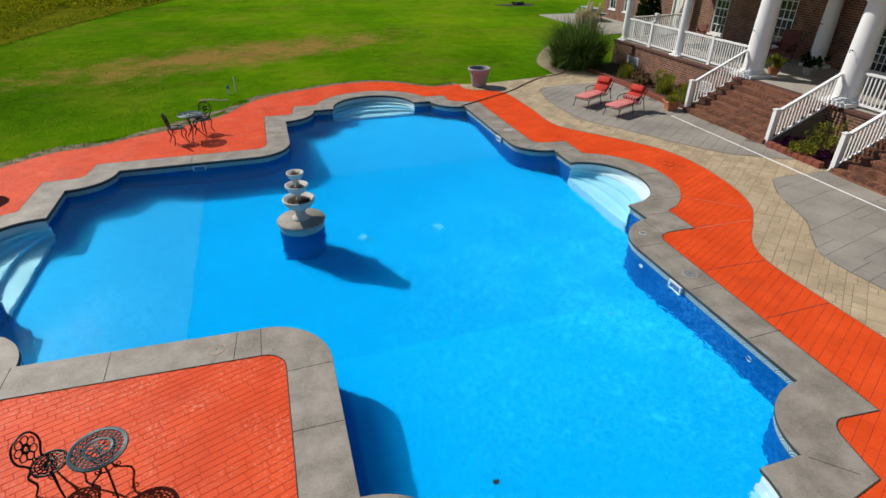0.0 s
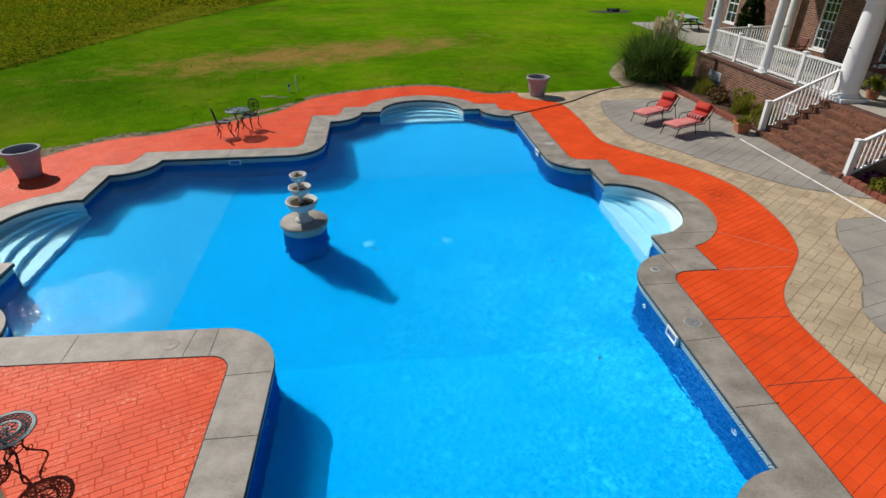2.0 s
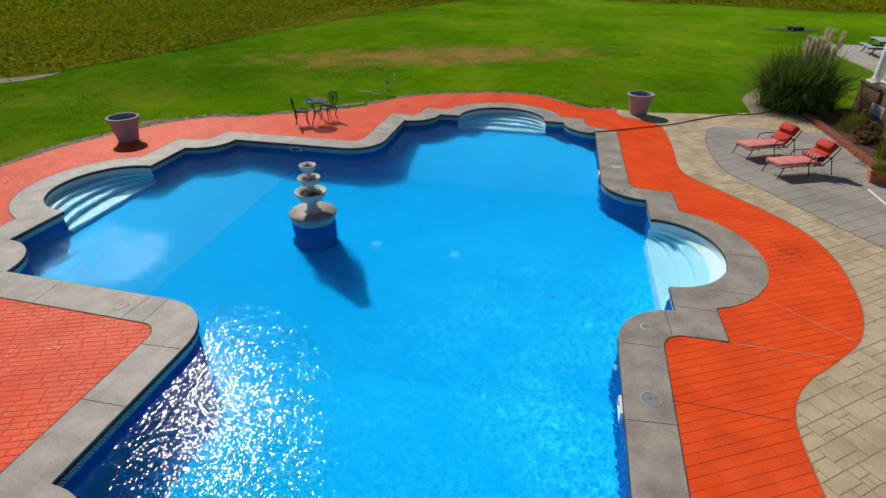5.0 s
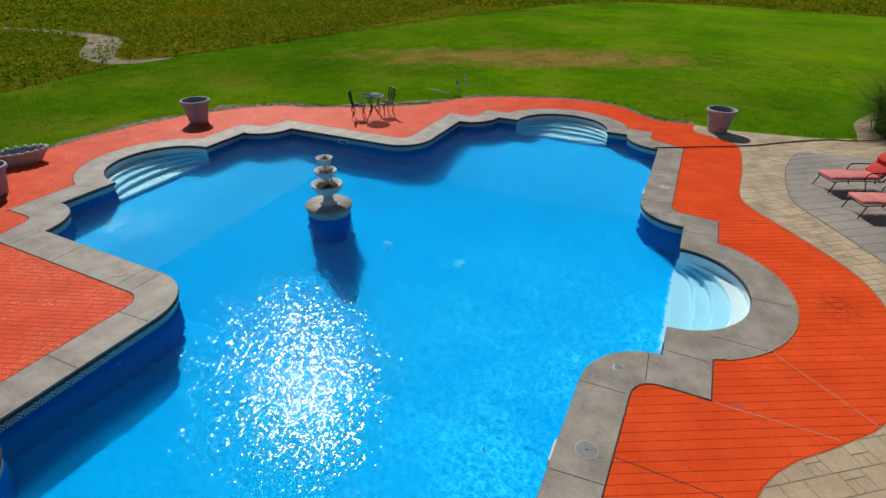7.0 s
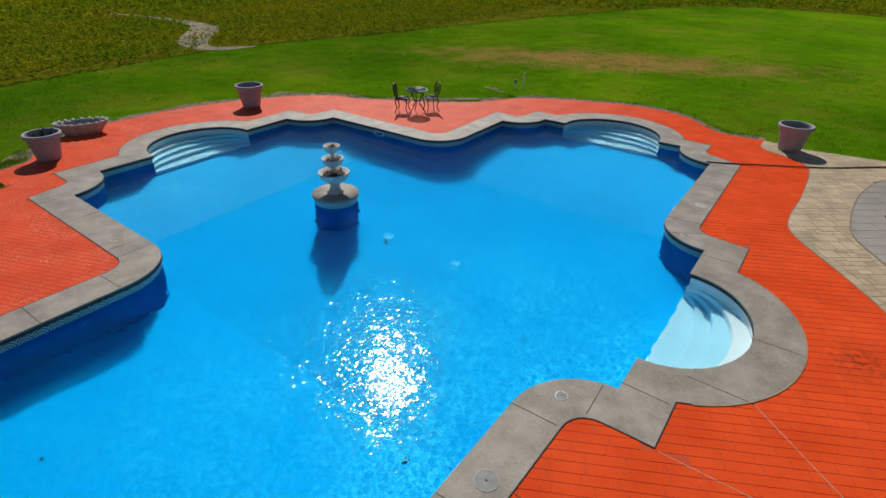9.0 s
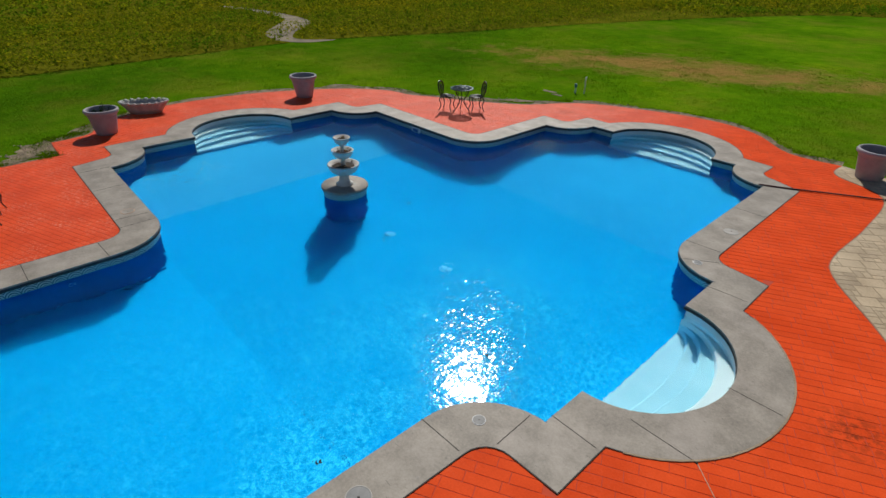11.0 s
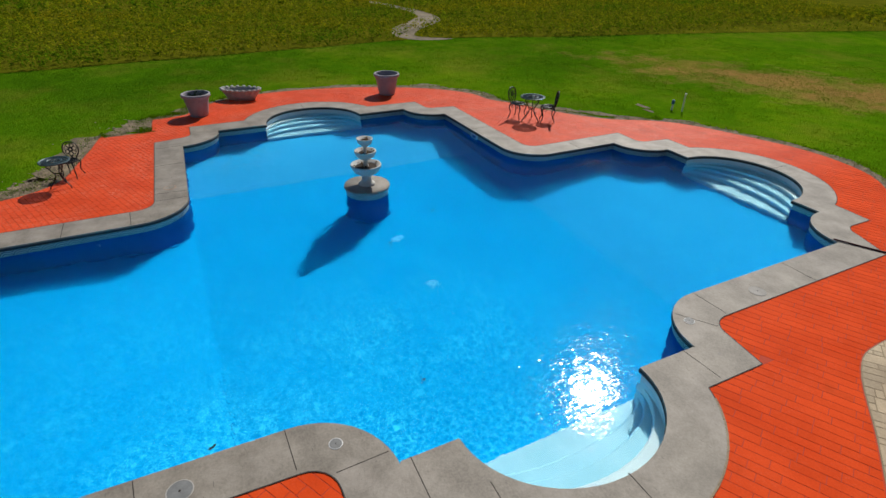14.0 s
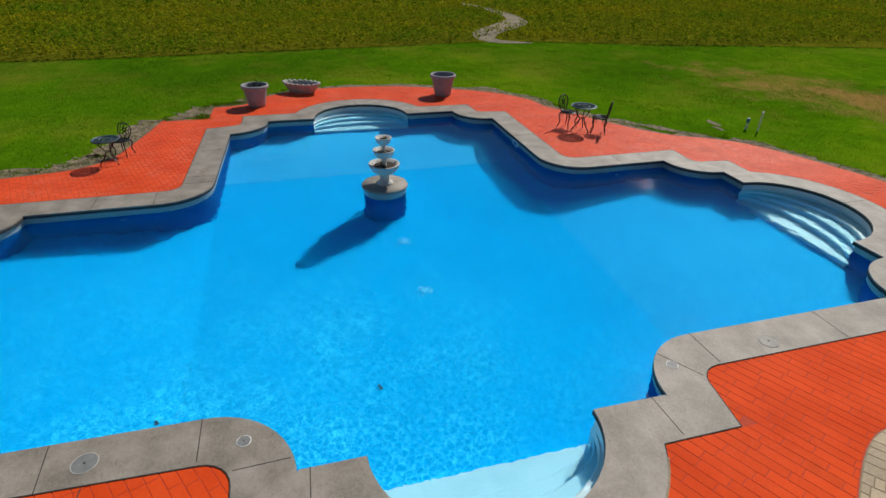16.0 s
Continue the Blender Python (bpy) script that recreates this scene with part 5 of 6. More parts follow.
for x, y, r, s in ((-2.6, 10.2, 0.35, 1), (-2.1, 10.0, 0.25, 2)):
    pts = [(x + r * (0.8 + 0.3 * math.sin(3 * a + s)) * math.cos(a), y + 0.5 * r * (0.8 + 0.3 * math.cos(2 * a)) * math.sin(a)) for a in [6.283 * i / 18 for i in range(18)]]
    tagged(part("bare_soil", sheet([pts], -0.008), VERGE), "bare sandy spot in the lawn", "bare soil", kind="structure")
pts = [(19.2 + (1.5 + 0.4 * math.sin(3 * a)) * math.cos(a), 32.6 + (0.9 + 0.2 * math.cos(2 * a)) * math.sin(a)) for a in [6.283 * i / 22 for i in range(22)]]
tagged(part("fire_scar", sheet([pts], -0.008), SOIL), "burnt bare soil round an old fire", "bare soil", kind="structure")
logs = thing("charred_logs", (19.3, 32.7, -0.01), "small heap of charred logs on the lawn", "log pile")
for k in range(4):
    part("log", lathe(bmesh.new(), [(0.0, -0.45), (0.06, -0.45), (0.07, 0.0), (0.055, 0.45), (0, 0.45)], 8, pose(0.12 * k - 0.2, 0.1 * (k % 2), 0.075 + 0.07 * (k % 2), 90, 0, 35 * k)), IRON, logs)
# rough soil where the deck meets the lawn
SOIL_LINES = (((-2.5, -6.95), (-3.3, -6.25), 0.45, 8), ((-3.1, -6.25), (-6.0, -5.65), 0.55, 1), ((-5.9, -5.0), (-7.0, -4.3), 0.6, 5), ((-4.4, 6.62), (-1.5, 9.1), 0.22, 2), ((-1.2, 9.7), (0.6, 10.75), 0.25, 3), ((3.4, 11.25), (5.4, 9.95), 0.18, 4), ((-6.6, 5.55), (-5.0, 6.2), 0.3, 6), ((-8.6, 1.9), (-7.3, 4.8), 0.22, 7))
for a, b, w, s in SOIL_LINES:
    a, b = Vector(a), Vector(b)
    n = Vector((-(b - a).y, (b - a).x)).normalized()
    k = 16
    up = [a + (b - a) * (i / k) + n * w * (0.5 + 0.5 * noise.noise((i * 0.7, s, 0.3))) for i in range(k + 1)]
    dn = [a + (b - a) * (i / k) - n * w * (0.5 + 0.5 * noise.noise((i * 0.7, s, 7.3))) for i in range(k, -1, -1)]
    tagged(part("soil_edge", sheet([[tuple(p) for p in up + dn]], -0.010), VERGE), "bare stony soil along the edge of the deck", "bare soil", kind="structure")
    verts, faces = [], []
    rg = random.Random(s)
    for _ in range(70):
        p = a + (b - a) * rg.random() + n * rg.gauss(0, w * 0.55)
        q = rg.uniform(0.012, 0.036)
        if inside(P_RED, p.x, p.y):
            continue
        i0 = len(verts)
        for c in ((1, 0, 0), (-1, 0.2, 0), (0, 1, 0), (0.1, -1, 0), (0, 0, 0.7)):
            verts.append((p.x + c[0] * q * rg.uniform(0.7, 1.3), p.y + c[1] * q, -0.01 + c[2] * q))
        faces += [[i0, i0 + 2, i0 + 4], [i0 + 2, i0 + 1, i0 + 4], [i0 + 1, i0 + 3, i0 + 4], [i0 + 3, i0, i0 + 4]]
    tagged(part("pebbles", mesh_of("pebbles", verts, faces, SAND), SAND), "pale pebbles scattered on bare soil", "pebbles", kind="stuff")

# ---- house ----
PZ, PX, PY1, PY0 = 1.0, 14.5, 11.6, -9.0       # porch floor, front face, its two ends
WX = 18.6                                        # main wall
house = thing("house", (0, 0, 0), "red-brown brick house with a white-columned porch", "house", kind="structure")
S_A, S_B = (0.80, 4.20), (-5.2, -1.30)          # stairs: from y to y
part("porch_base", boxed(PX, WX + 0.1, PY0, PY1, -0.1, PZ - 0.09), BRICK, house)
part("porch_ledge", boxed(PX - 0.04, PX + 0.24, PY0, PY1 + 0.04, PZ - 0.088, PZ - 0.002, 0.01), LEDGE, house, "brown rowlock brick ledge with shade put into its colour")
part("porch_floor", boxed(PX + 0.242, WX + 0.1, PY0, PY1, PZ - 0.088, PZ, 0.004), CONC, house, "pale concrete porch floor")


def wall_with_openings(name, x0, x1, y0, y1, z0, z1, holes, parent):
    """A wall that stands along y, with square-headed openings (y0, y1, z0, z1) through it."""
    ys = sorted({y0, y1, *(h[0] for h in holes), *(h[1] for h in holes)})
    zs = sorted({z0, z1, *(h[2] for h in holes), *(h[3] for h in holes)})
    bm = bmesh.new()
    for a, b in zip(ys, ys[1:]):
        for c, d in zip(zs, zs[1:]):
            if not any(h[0] <= a and b <= h[1] and h[2] <= c and d <= h[3] for h in holes):
                box(bm, x0, x1, a, b, c, d)
    bmesh.ops.remove_doubles(bm, verts=bm.verts, dist=0.0005)
    return part(name, bm, BRICK, parent)


def sash_window(name, x, y0, y1, z0, z1, cols, rows, parent, arched=False):
    """A white window in the wall's opening, facing -x."""
    w = new(name)
    w.parent = parent
    w.empty_display_size = 0.1
    tagged(w, "white small-paned window")
    f = 0.07
    for a, b, c, d in ((y0, y0 + f, z0, z1), (y1 - f, y1, z0, z1), (y0 + f, y1 - f, z0, z0 + f), (y0 + f, y1 - f, z1 - f, z1)):
        part("frame", boxed(x - 0.03, x + 0.10, a, b, c, d, 0.006), WHITE, w)
    part("sill", boxed(x - 0.10, x + 0.08, y0 - 0.06, y1 + 0.06, z0 - 0.07, z0 - 0.002, 0.008), WHITE, w)
    for k in range(1, cols):
        y = y0 + f + (y1 - y0 - 2 * f) * k / cols
        part("glazing_bar", boxed(x + 0.005, x + 0.045, y - 0.013, y + 0.013, z0 + f, z1 - f), WHITE, w)
    for k in range(1, rows):
        z = z0 + f + (z1 - z0 - 2 * f) * k / rows
        t = 0.028 if k == rows // 2 else 0.013
        part("glazing_bar", boxed(x + 0.003, x + 0.047, y0 + f, y1 - f, z - t, z + t), WHITE, w)
    part("pane", boxed(x + 0.022, x + 0.03, y0 + f, y1 - f, z0 + f, z1 - f), GLASS, w, "dark reflecting glass")
    return w


MAIN_WIN = [(9.75, 10.60, 1.24, 3.30), (6.42, 7.30, 1.24, 3.30), (-1.6, -0.7, 1.32, 3.30), (-4.6, -3.7, 1.32, 3.30)]
DOORWAY = (1.35, 3.15, 1.0, 3.35)
wall_with_openings("front_wall", WX, WX + 0.25, -9.0, 12.4, -0.1, 7.0, MAIN_WIN + [DOORWAY], house)
for h in MAIN_WIN:
    sash_window("window", WX + 0.06, *h, 3, 6, house)
door = new("double_door")
door.parent = house
tagged(door, "white-framed glazed double door with many panes")
for a, b in ((1.35, 1.46), (2.21, 2.29), (3.04, 3.15)):
    part("frame", boxed(WX + 0.02, WX + 0.16, a, b, 1.0, 3.35, 0.006), WHITE, door)
part("frame", boxed(WX + 0.02, WX + 0.16, 1.46, 3.04, 3.25, 3.348, 0.006), WHITE, door)
part("kick_rail", boxed(WX + 0.05, WX + 0.12, 1.46, 3.04, 1.0, 1.22, 0.006), WHITE, door)
part("pane", boxed(WX + 0.08, WX + 0.09, 1.46, 3.04, 1.2, 3.26), GLASS, door, "dark glass")
for y in (1.65, 1.84, 2.03, 2.47, 2.66, 2.85):
    part("glazing_bar", boxed(WX + 0.06, WX + 0.105, y - 0.012, y + 0.012, 1.22, 3.25), WHITE, door)
for k in range(1, 8):
    part("glazing_bar", boxed(WX + 0.058, WX + 0.107, 1.46, 3.04, 1.22 + 0.254 * k - 0.012, 1.22 + 0.254 * k + 0.012), WHITE, door)
part("room_back", boxed(WX + 1.6, WX + 1.7, -9, 12.4, 0.9, 7.0), ROOM, house)
part("porch_ceiling", boxed(PX - 0.25, WX, PY0, PY1 + 0.45, 4.02, 4.12), WHITE, house)
part("porch_beam", boxed(PX + 0.05, PX + 0.50, PY0, PY1 + 0.2, 3.72, 4.018, 0.01), WHITE, house)
part("porch_beam", boxed(PX + 0.502, WX, PY1 - 0.25, PY1 + 0.2, 3.72, 4.018, 0.01), WHITE, house)
bm = bmesh.new()
pv = [bm.verts.new(c) for c in ((PX - 0.4, PY0, 4.125), (PX - 0.4, PY1 + 0.5, 4.125), (WX, PY1 + 0.5, 4.9), (WX, PY0, 4.9), (WX, PY1 + 0.5, 4.125), (WX, PY0, 4.125))]
for f in ((0, 1, 2, 3), (0, 3, 5), (1, 4, 2), (0, 5, 4, 1)):
    bm.faces.new([pv[i] for i in f])
part("porch_roof", bm, SHINGLE, house)
# wing set back beyond the porch
WING = 22.0
WING_WIN = [(21.30, 22.35, 0.62, 2.70), (23.25, 24.0, 0.62, 2.70)]
wall_with_openings("wing_wall", WING, WING + 0.25, 12.65, 24.7, -0.1, 6.4, WING_WIN + [(16.6, 17.6, 0.15, 2.3)], house)
part("link_wall", boxed(WX, WING + 0.25, 12.4, 12.648, -0.1, 6.4), BRICK, house)
part("gable_wall", boxed(WING + 0.25, 31, 24.45, 24.7, -0.1, 6.4), BRICK, house)
part("back_wall", boxed(31, 31.25, -9.0, 24.7, -0.1, 6.4), BRICK, house)
part("end_wall", boxed(WX + 0.25, 31, -9.0, -8.75, -0.1, 6.4), BRICK, house)
part("room_back", boxed(WING + 1.3, WING + 1.4, 12.7, 24.4, 0.0, 6.0), ROOM, house)
for h in WING_WIN:
    w = sash_window("window", WING + 0.05, *h, 2, 4, house)
    yc, r = (h[0] + h[1]) / 2, (h[1] - h[0]) / 2
    part("arch_trim", tube(bmesh.new(), [(WING - 0.02, yc + r * math.cos(a), h[3] + r * math.sin(a)) for a in [math.pi * i / 14 for i in range(15)]], 0.055, 6), WHITE, w)
    bm = bmesh.new()
    vs = [bm.verts.new((WING - 0.012, yc + r * math.cos(a), h[3] + r * math.sin(a))) for a in [math.pi * i / 14 for i in range(15)]]
    bm.faces.new(vs)
    part("fanlight", bm, GLASS, w, "dark half-round fanlight")
    for a in (0.6, 1.2, 1.94, 2.54):
        part("glazing_bar", tube(bmesh.new(), [(WING - 0.02, yc, h[3]), (WING - 0.02, yc + r * math.cos(a), h[3] + r * math.sin(a))], 0.014, 5), WHITE, w)
side_door = new("side_door")
side_door.parent = house
tagged(side_door, "white panelled side door")
part("leaf", boxed(WING + 0.05, WING + 0.11, 16.7, 17.5, 0.15, 2.2, 0.006), WHITE, side_door)
for a, b in ((16.6, 16.698), (17.502, 17.6)):
    part("frame", boxed(WING - 0.03, WING + 0.14, a, b, 0.15, 2.3, 0.006), WHITE, side_door)
for z0, z1 in ((0.35, 1.0), (1.15, 2.05)):
    for a in (16.8, 17.15):
        part("panel", boxed(WING + 0.035, WING + 0.052, a, a + 0.25, z0, z1, 0.008), WHITE, side_door)
bm = bmesh.new()
rv = [bm.verts.new(c) for c in ((WX - 0.4, -9.4, 6.9), (WX - 0.4, 12.6, 6.9), (25, 12.6, 10.2), (25, -9.4, 10.2), (31.6, 12.6, 6.9), (31.6, -9.4, 6.9))]
for f in ((0, 1, 2, 3), (3, 2, 4, 5), (0, 3, 5), (1, 4, 2), (0, 5, 4, 1)):
    bm.faces.new([rv[i] for i in f])
part("roof", bm, SHINGLE, house)
bm = bmesh.new()
rv = [bm.verts.new(c) for c in ((WING - 0.4, 12.7, 6.3), (WING - 0.4, 25.0, 6.3), (26.6, 25.0, 8.6), (26.6, 12.7, 8.6), (31.6, 25.0, 6.3), (31.6, 12.7, 6.3))]
for f in ((0, 1, 2, 3), (3, 2, 4, 5), (0, 3, 5), (1, 4, 2), (0, 5, 4, 1)):
    bm.faces.new([rv[i] for i in f])
part("wing_roof", bm, SHINGLE, house)


def column(x, y, r, top=3.72, big=False):
    u = thing("porch_column", (x, y, PZ), ("thick" if big else "slim") + " white round porch column on a moulded base", "column", "porch columns")
    b = 1.28
    part("plinth", boxed(-r * b - 0.03, r * b + 0.03, -r * b - 0.03, r * b + 0.03, 0.0, 0.11 if big else 0.05, 0.008), WHITE, u)
    z = 0.108 if big else 0.048
    part("base_moulding", lathe(bmesh.new(), [(r * 1.2, z), (r * 1.28, z + 0.02), (r * 1.28, z + 0.05), (r * 1.12, z + 0.075), (r * 1.16, z + 0.09), (r * 1.02, z + 0.12)], 32), WHITE, u, smooth=True)
    h = top - PZ
    part("shaft", lathe(bmesh.new(), [(r, z + 0.1), (r, 0.9), (r * 0.96, 1.6), (r * 0.86, h - 0.12)], 36), WHITE, u, smooth=True)
    part("capital", lathe(bmesh.new(), [(r * 0.86, h - 0.14), (r * 1.02, h - 0.09), (r * 1.02, h - 0.06), (r * 1.18, h - 0.03), (r * 1.18, h)], 32), WHITE, u, smooth=True)
    if big:
        part("bracket", tube(bmesh.new(), [(-r - 0.005, 0.0, 1.42), (-r - 0.10, 0.02, 1.46), (-r - 0.11, 0.02, 1.38)], 0.012, 6), IRON, u, "small dark iron hook")
    return u


column(14.80, 11.25, 0.165)
column(14.82, 7.70, 0.165)
column(18.36, 11.9, 0.165)
column(14.92, 4.12, 0.315, big=True)
column(14.92, 0.72, 0.315, big=True)
column(14.92, -5.3, 0.315, big=True)
column(18.2, 4.65, 0.25, big=True)

BAL = boxed(-0.016, 0.016, -0.016, 0.016, 0.0, 1.0)
bal_mesh = bpy.data.meshes.new("baluster")
BAL.to_mesh(bal_mesh)
BAL.free()
bal_mesh.materials.append(WHITE)


def railing(a, b, posts=(), label="white porch railing with square balusters", drop=0.0, high=0.92):
    """From a to b (x, y, z of the ground under it); posts: fractions of the length."""
    a, b = Vector(a), Vector(b)
    u = thing("railing", tuple(a), label, "railing", "white railings")
    d = b - a
    flat = Vector((d.x, d.y, 0))
    L = flat.length
    w = flat.normalized()
    n = Vector((-w.y, w.x, 0))

    def bar(z, hw, hh):
        bm = bmesh.new()
        vs = []
        for e in (Vector((0, 0, 0)), d):
            vs.append([bm.verts.new(e + n * sx * hw + Vector((0, 0, z + sz * hh))) for sx, sz in ((-1, -1), (1, -1), (1, 1), (-1, 1))])
        bm.faces.new(vs[0]), bm.faces.new(vs[1][::-1])
        for i in range(4):
            bm.faces.new((vs[0][i], vs[0][(i + 1) % 4], vs[1][(i + 1) % 4], vs[1][i]))
        return bm
    part("top_rail", bar(high - 0.025, 0.045, 0.028), WHITE, u)
    part("bottom_rail", bar(0.10, 0.03, 0.03), WHITE, u)
    k = max(2, round(L / 0.115))
    for i in range(1, k):
        o = new("baluster", bal_mesh)
        o.parent = u
        p = d * (i / k)
        o.matrix_basis = Matrix.Translation((p.x, p.y, p.z + 0.10)) @ Matrix.Diagonal((1, 1, high - 0.15, 1))
    for s in posts:
        p = d * s
        po = part("post", boxed(-0.06, 0.06, -0.06, 0.06, -drop if s in (0, 1) else 0.0, high + 0.05, 0.006, Matrix.Translation(p)), WHITE, u)
        part("post_cap", boxed(-0.078, 0.078, -0.078, 0.078, high + 0.052, high + 0.085, 0.012, Matrix.Translation(p)), WHITE, po)
        part("post_foot", boxed(-0.075, 0.075, -0.075, 0.075, 0.0, 0.05, 0.01, Matrix.Translation(p)), WHITE, po)
    return u


railing((14.80, 11.08, PZ), (14.80, 7.88, PZ), (0.5,))
railing((14.80, 7.52, PZ), (14.80, 4.45, PZ), (0.5,))
railing((14.97, 11.3, PZ), (18.2, 11.75, PZ), (0.45,))
railing((14.90, 0.38, PZ), (14.90, -1.2, PZ))
NSTEP, RUN = 7, 0.285
for y, hi in ((4.22, 0.0), (0.80, 0.0), (-1.28, 0.0)):
    railing((12.70, y, 0.0), (14.58, y, PZ - 0.08), (0,), "white sloping stair railing with square balusters")


def stairs(y0, y1, rail_label):
    u = thing("brick_stairs", (0, 0, 0), rail_label, "stairs", "brick stairs")
    h = h_ = PZ / NSTEP
    outline = [(PX - 0.003, -0.12), (12.554, -0.12)]
    for k in range(NSTEP):
        outline += [(12.554 + RUN * k, h * (k + 1) - 0.062), (min(12.554 + RUN * (k + 1), PX - 0.003), h * (k + 1) - 0.062)]
    bm = bmesh.new()
    ends = [[bm.verts.new((x, y, z)) for x, z in outline] for y in (y0, y1)]
    bm.faces.new(ends[0]), bm.faces.new(ends[1][::-1])
    for i in range(len(outline)):
        j = (i + 1) % len(outline)
        bm.faces.new((ends[0][i], ends[0][j], ends[1][j], ends[1][i]))
    part("core", bm, MORTAR, u, "pale mortar bed")
    bk = boxed(-0.016, 0.193, 0.004, 0.0675, -0.060, 0.0, 0.006)
    fr = boxed(-0.005, 0.06, 0.005, 0.214, 0.006, h_ - 0.068, 0.005)
    mf = bpy.data.meshes.new("brick_riser")
    fr.to_mesh(mf)
    fr.free()
    mf.materials.append(STEPBRICK)
    me = bpy.data.meshes.new("brick")
    bk.to_mesh(me)
    bk.free()
    me.materials.append(STEPBRICK)
    n = int((y1 - y0) / 0.0755)
    back = boxed(0.199, 0.288, 0.004, 0.222, -0.060, -0.003, 0.006)
    mb = bpy.data.meshes.new("brick_stretcher")
    back.to_mesh(mb)
    back.free()
    mb.materials.append(STEPBRICK)
    rg = random.Random(int(y0 * 10))
    for k in range(NSTEP):
        for i in range(n):
            o = new("brick", me)
            o.parent = u
            o.location = (12.55 + RUN * k + rg.uniform(-0.004, 0.004), y0 + 0.0755 * i, h * (k + 1) - rg.uniform(0, 0.004) - (0.003 if k == NSTEP - 1 else 0))
        for i in range(int((y1 - y0) / 0.2195)):
            o = new("brick", mf)
            o.parent = u
            o.location = (12.55 + RUN * k + rg.uniform(-0.003, 0.003), y0 + 0.2195 * i, h * k)
        if k < NSTEP - 1:
            for i in range(int((y1 - y0) / 0.2265)):
                o = new("brick", mb)
                o.parent = u
                o.location = (12.55 + RUN * k, y0 + 0.2265 * i, h * (k + 1) - rg.uniform(0, 0.003))
    return u


stairs(*S_A, "wide red-brown brick stairs up to the porch")
stairs(-3.6, S_B[1], "second red-brown brick stairs beside the planting bed")

sign = thing("notice_sign", (PX - 0.008, 10.0, 0.33), "white notice sign with small print on the brick porch", "sign")
part("board", boxed(-0.012, 0.0, -0.40, 0.40, -0.22, 0.22, 0.003), WHITE, sign)
part("footer", boxed(-0.016, -0.0125, -0.38, 0.38, -0.20, -0.10), SIGNBLUE, sign, "blue footer stripe")
for k in range(5):
    part("text_bar", boxed(-0.016, -0.0125, -0.34, 0.34 - 0.11 * (k % 3), 0.15 - 0.052 * k, 0.172 - 0.052 * k), INK, sign)

vent = thing("crawl_vent", (PX - 0.006, 5.5, 0.34), "white louvred vent in the brick porch base", "vent")
for a, b, c, d in ((-0.26, 0.26, 0.14, 0.18), (-0.26, 0.26, -0.18, -0.14), (-0.26, -0.22, -0.14, 0.14), (0.22, 0.26, -0.14, 0.14)):
    part("frame_bar", boxed(-0.03, 0.0, a, b, c, d, 0.004), WHITE, vent)
for k in range(6):
    part("slat", boxed(-0.02, 0.0, -0.22, 0.22, -0.005, 0.005, 0, pose(0, 0, -0.115 + 0.046 * k, 0, 35, 0)), WHITE, vent)

# ---- beds along the porch ----
bed = part("planting_bed", boxed(12.78, PX - 0.004, 4.45, 11.4, -0.05, 0.06), MULCH)
tagged(bed, "reddish mulch bed along the brick porch", "planting bed", kind="structure")
bed2 = part("planting_bed", boxed(12.72, PX - 0.004, -1.18, 0.70, -0.05, 0.08), MULCH)
tagged(bed2, "dark mulch bed between two brick stairs", "planting bed", kind="structure")
for xa, ya, xb, yb in ((12.62, 10.35, 12.62, 4.66), (12.60, 0.66, 12.60, -1.14)):
    u = thing("brick_curb", (0, 0, 0), "low red brick curb edging the planting bed", "curb", "brick curbs")
    n = int(abs(yb - ya) / 0.215)
    cm = boxed(-0.09, 0.09, -0.102, 0.102, -0.06, 0.15, 0.012)
    me = bpy.data.meshes.new("curb_brick")
    cm.to_mesh(me)
    cm.free()
    me.materials.append(CURB)
    for i in range(n):
        o = new("brick", me)
        o.parent = u
        o.location = (xa + rng.uniform(-0.006, 0.006), ya - 0.215 * (i + 0.5), rng.uniform(-0.01, 0.006))


def shrub(name, at, size, material, label, category, count, leaf, seed, group="", tall=1.0, grassy=False):
    """A low plant of leafy clumps with an uneven outline, or of blades."""
    u = thing(name, at, label, category, group)
    rg = random.Random(seed)
    if grassy:
        v, f = blades([(rg.gauss(0, size * 0.3), rg.gauss(0, size * 0.3), 0, rg.uniform(0.7, 1.1)) for _ in range(count)], size * 1.3 * tall, 0.018, size * 0.7, 14, seed, 3, 0.05)
    else:
        spots = []
        for _ in range(count):
            a, r = rg.uniform(0, 6.283), size * rg.random() ** 0.5
            spots.append((r * math.cos(a), r * math.sin(a), size * tall * rg.uniform(0.15, 1.0) * (1.15 - 0.5 * r / size), size * 0.22, size * 0.22, size * 0.2))
        v, f = leaf_cloud(spots, leaf, 16, seed)
        bm = bmesh.new()
        for s in spots[::3]:
            tube(bm, [(0.2 * s[0], 0.2 * s[1], 0), (s[0] * 0.7, s[1] * 0.7, s[2] * 0.6), s[:3]], [0.012, 0.008, 0.003], 5)
        part("stems", bm, DRY, u)
    part("foliage", mesh_of("foliage", v, f, material), material, u)
    return u


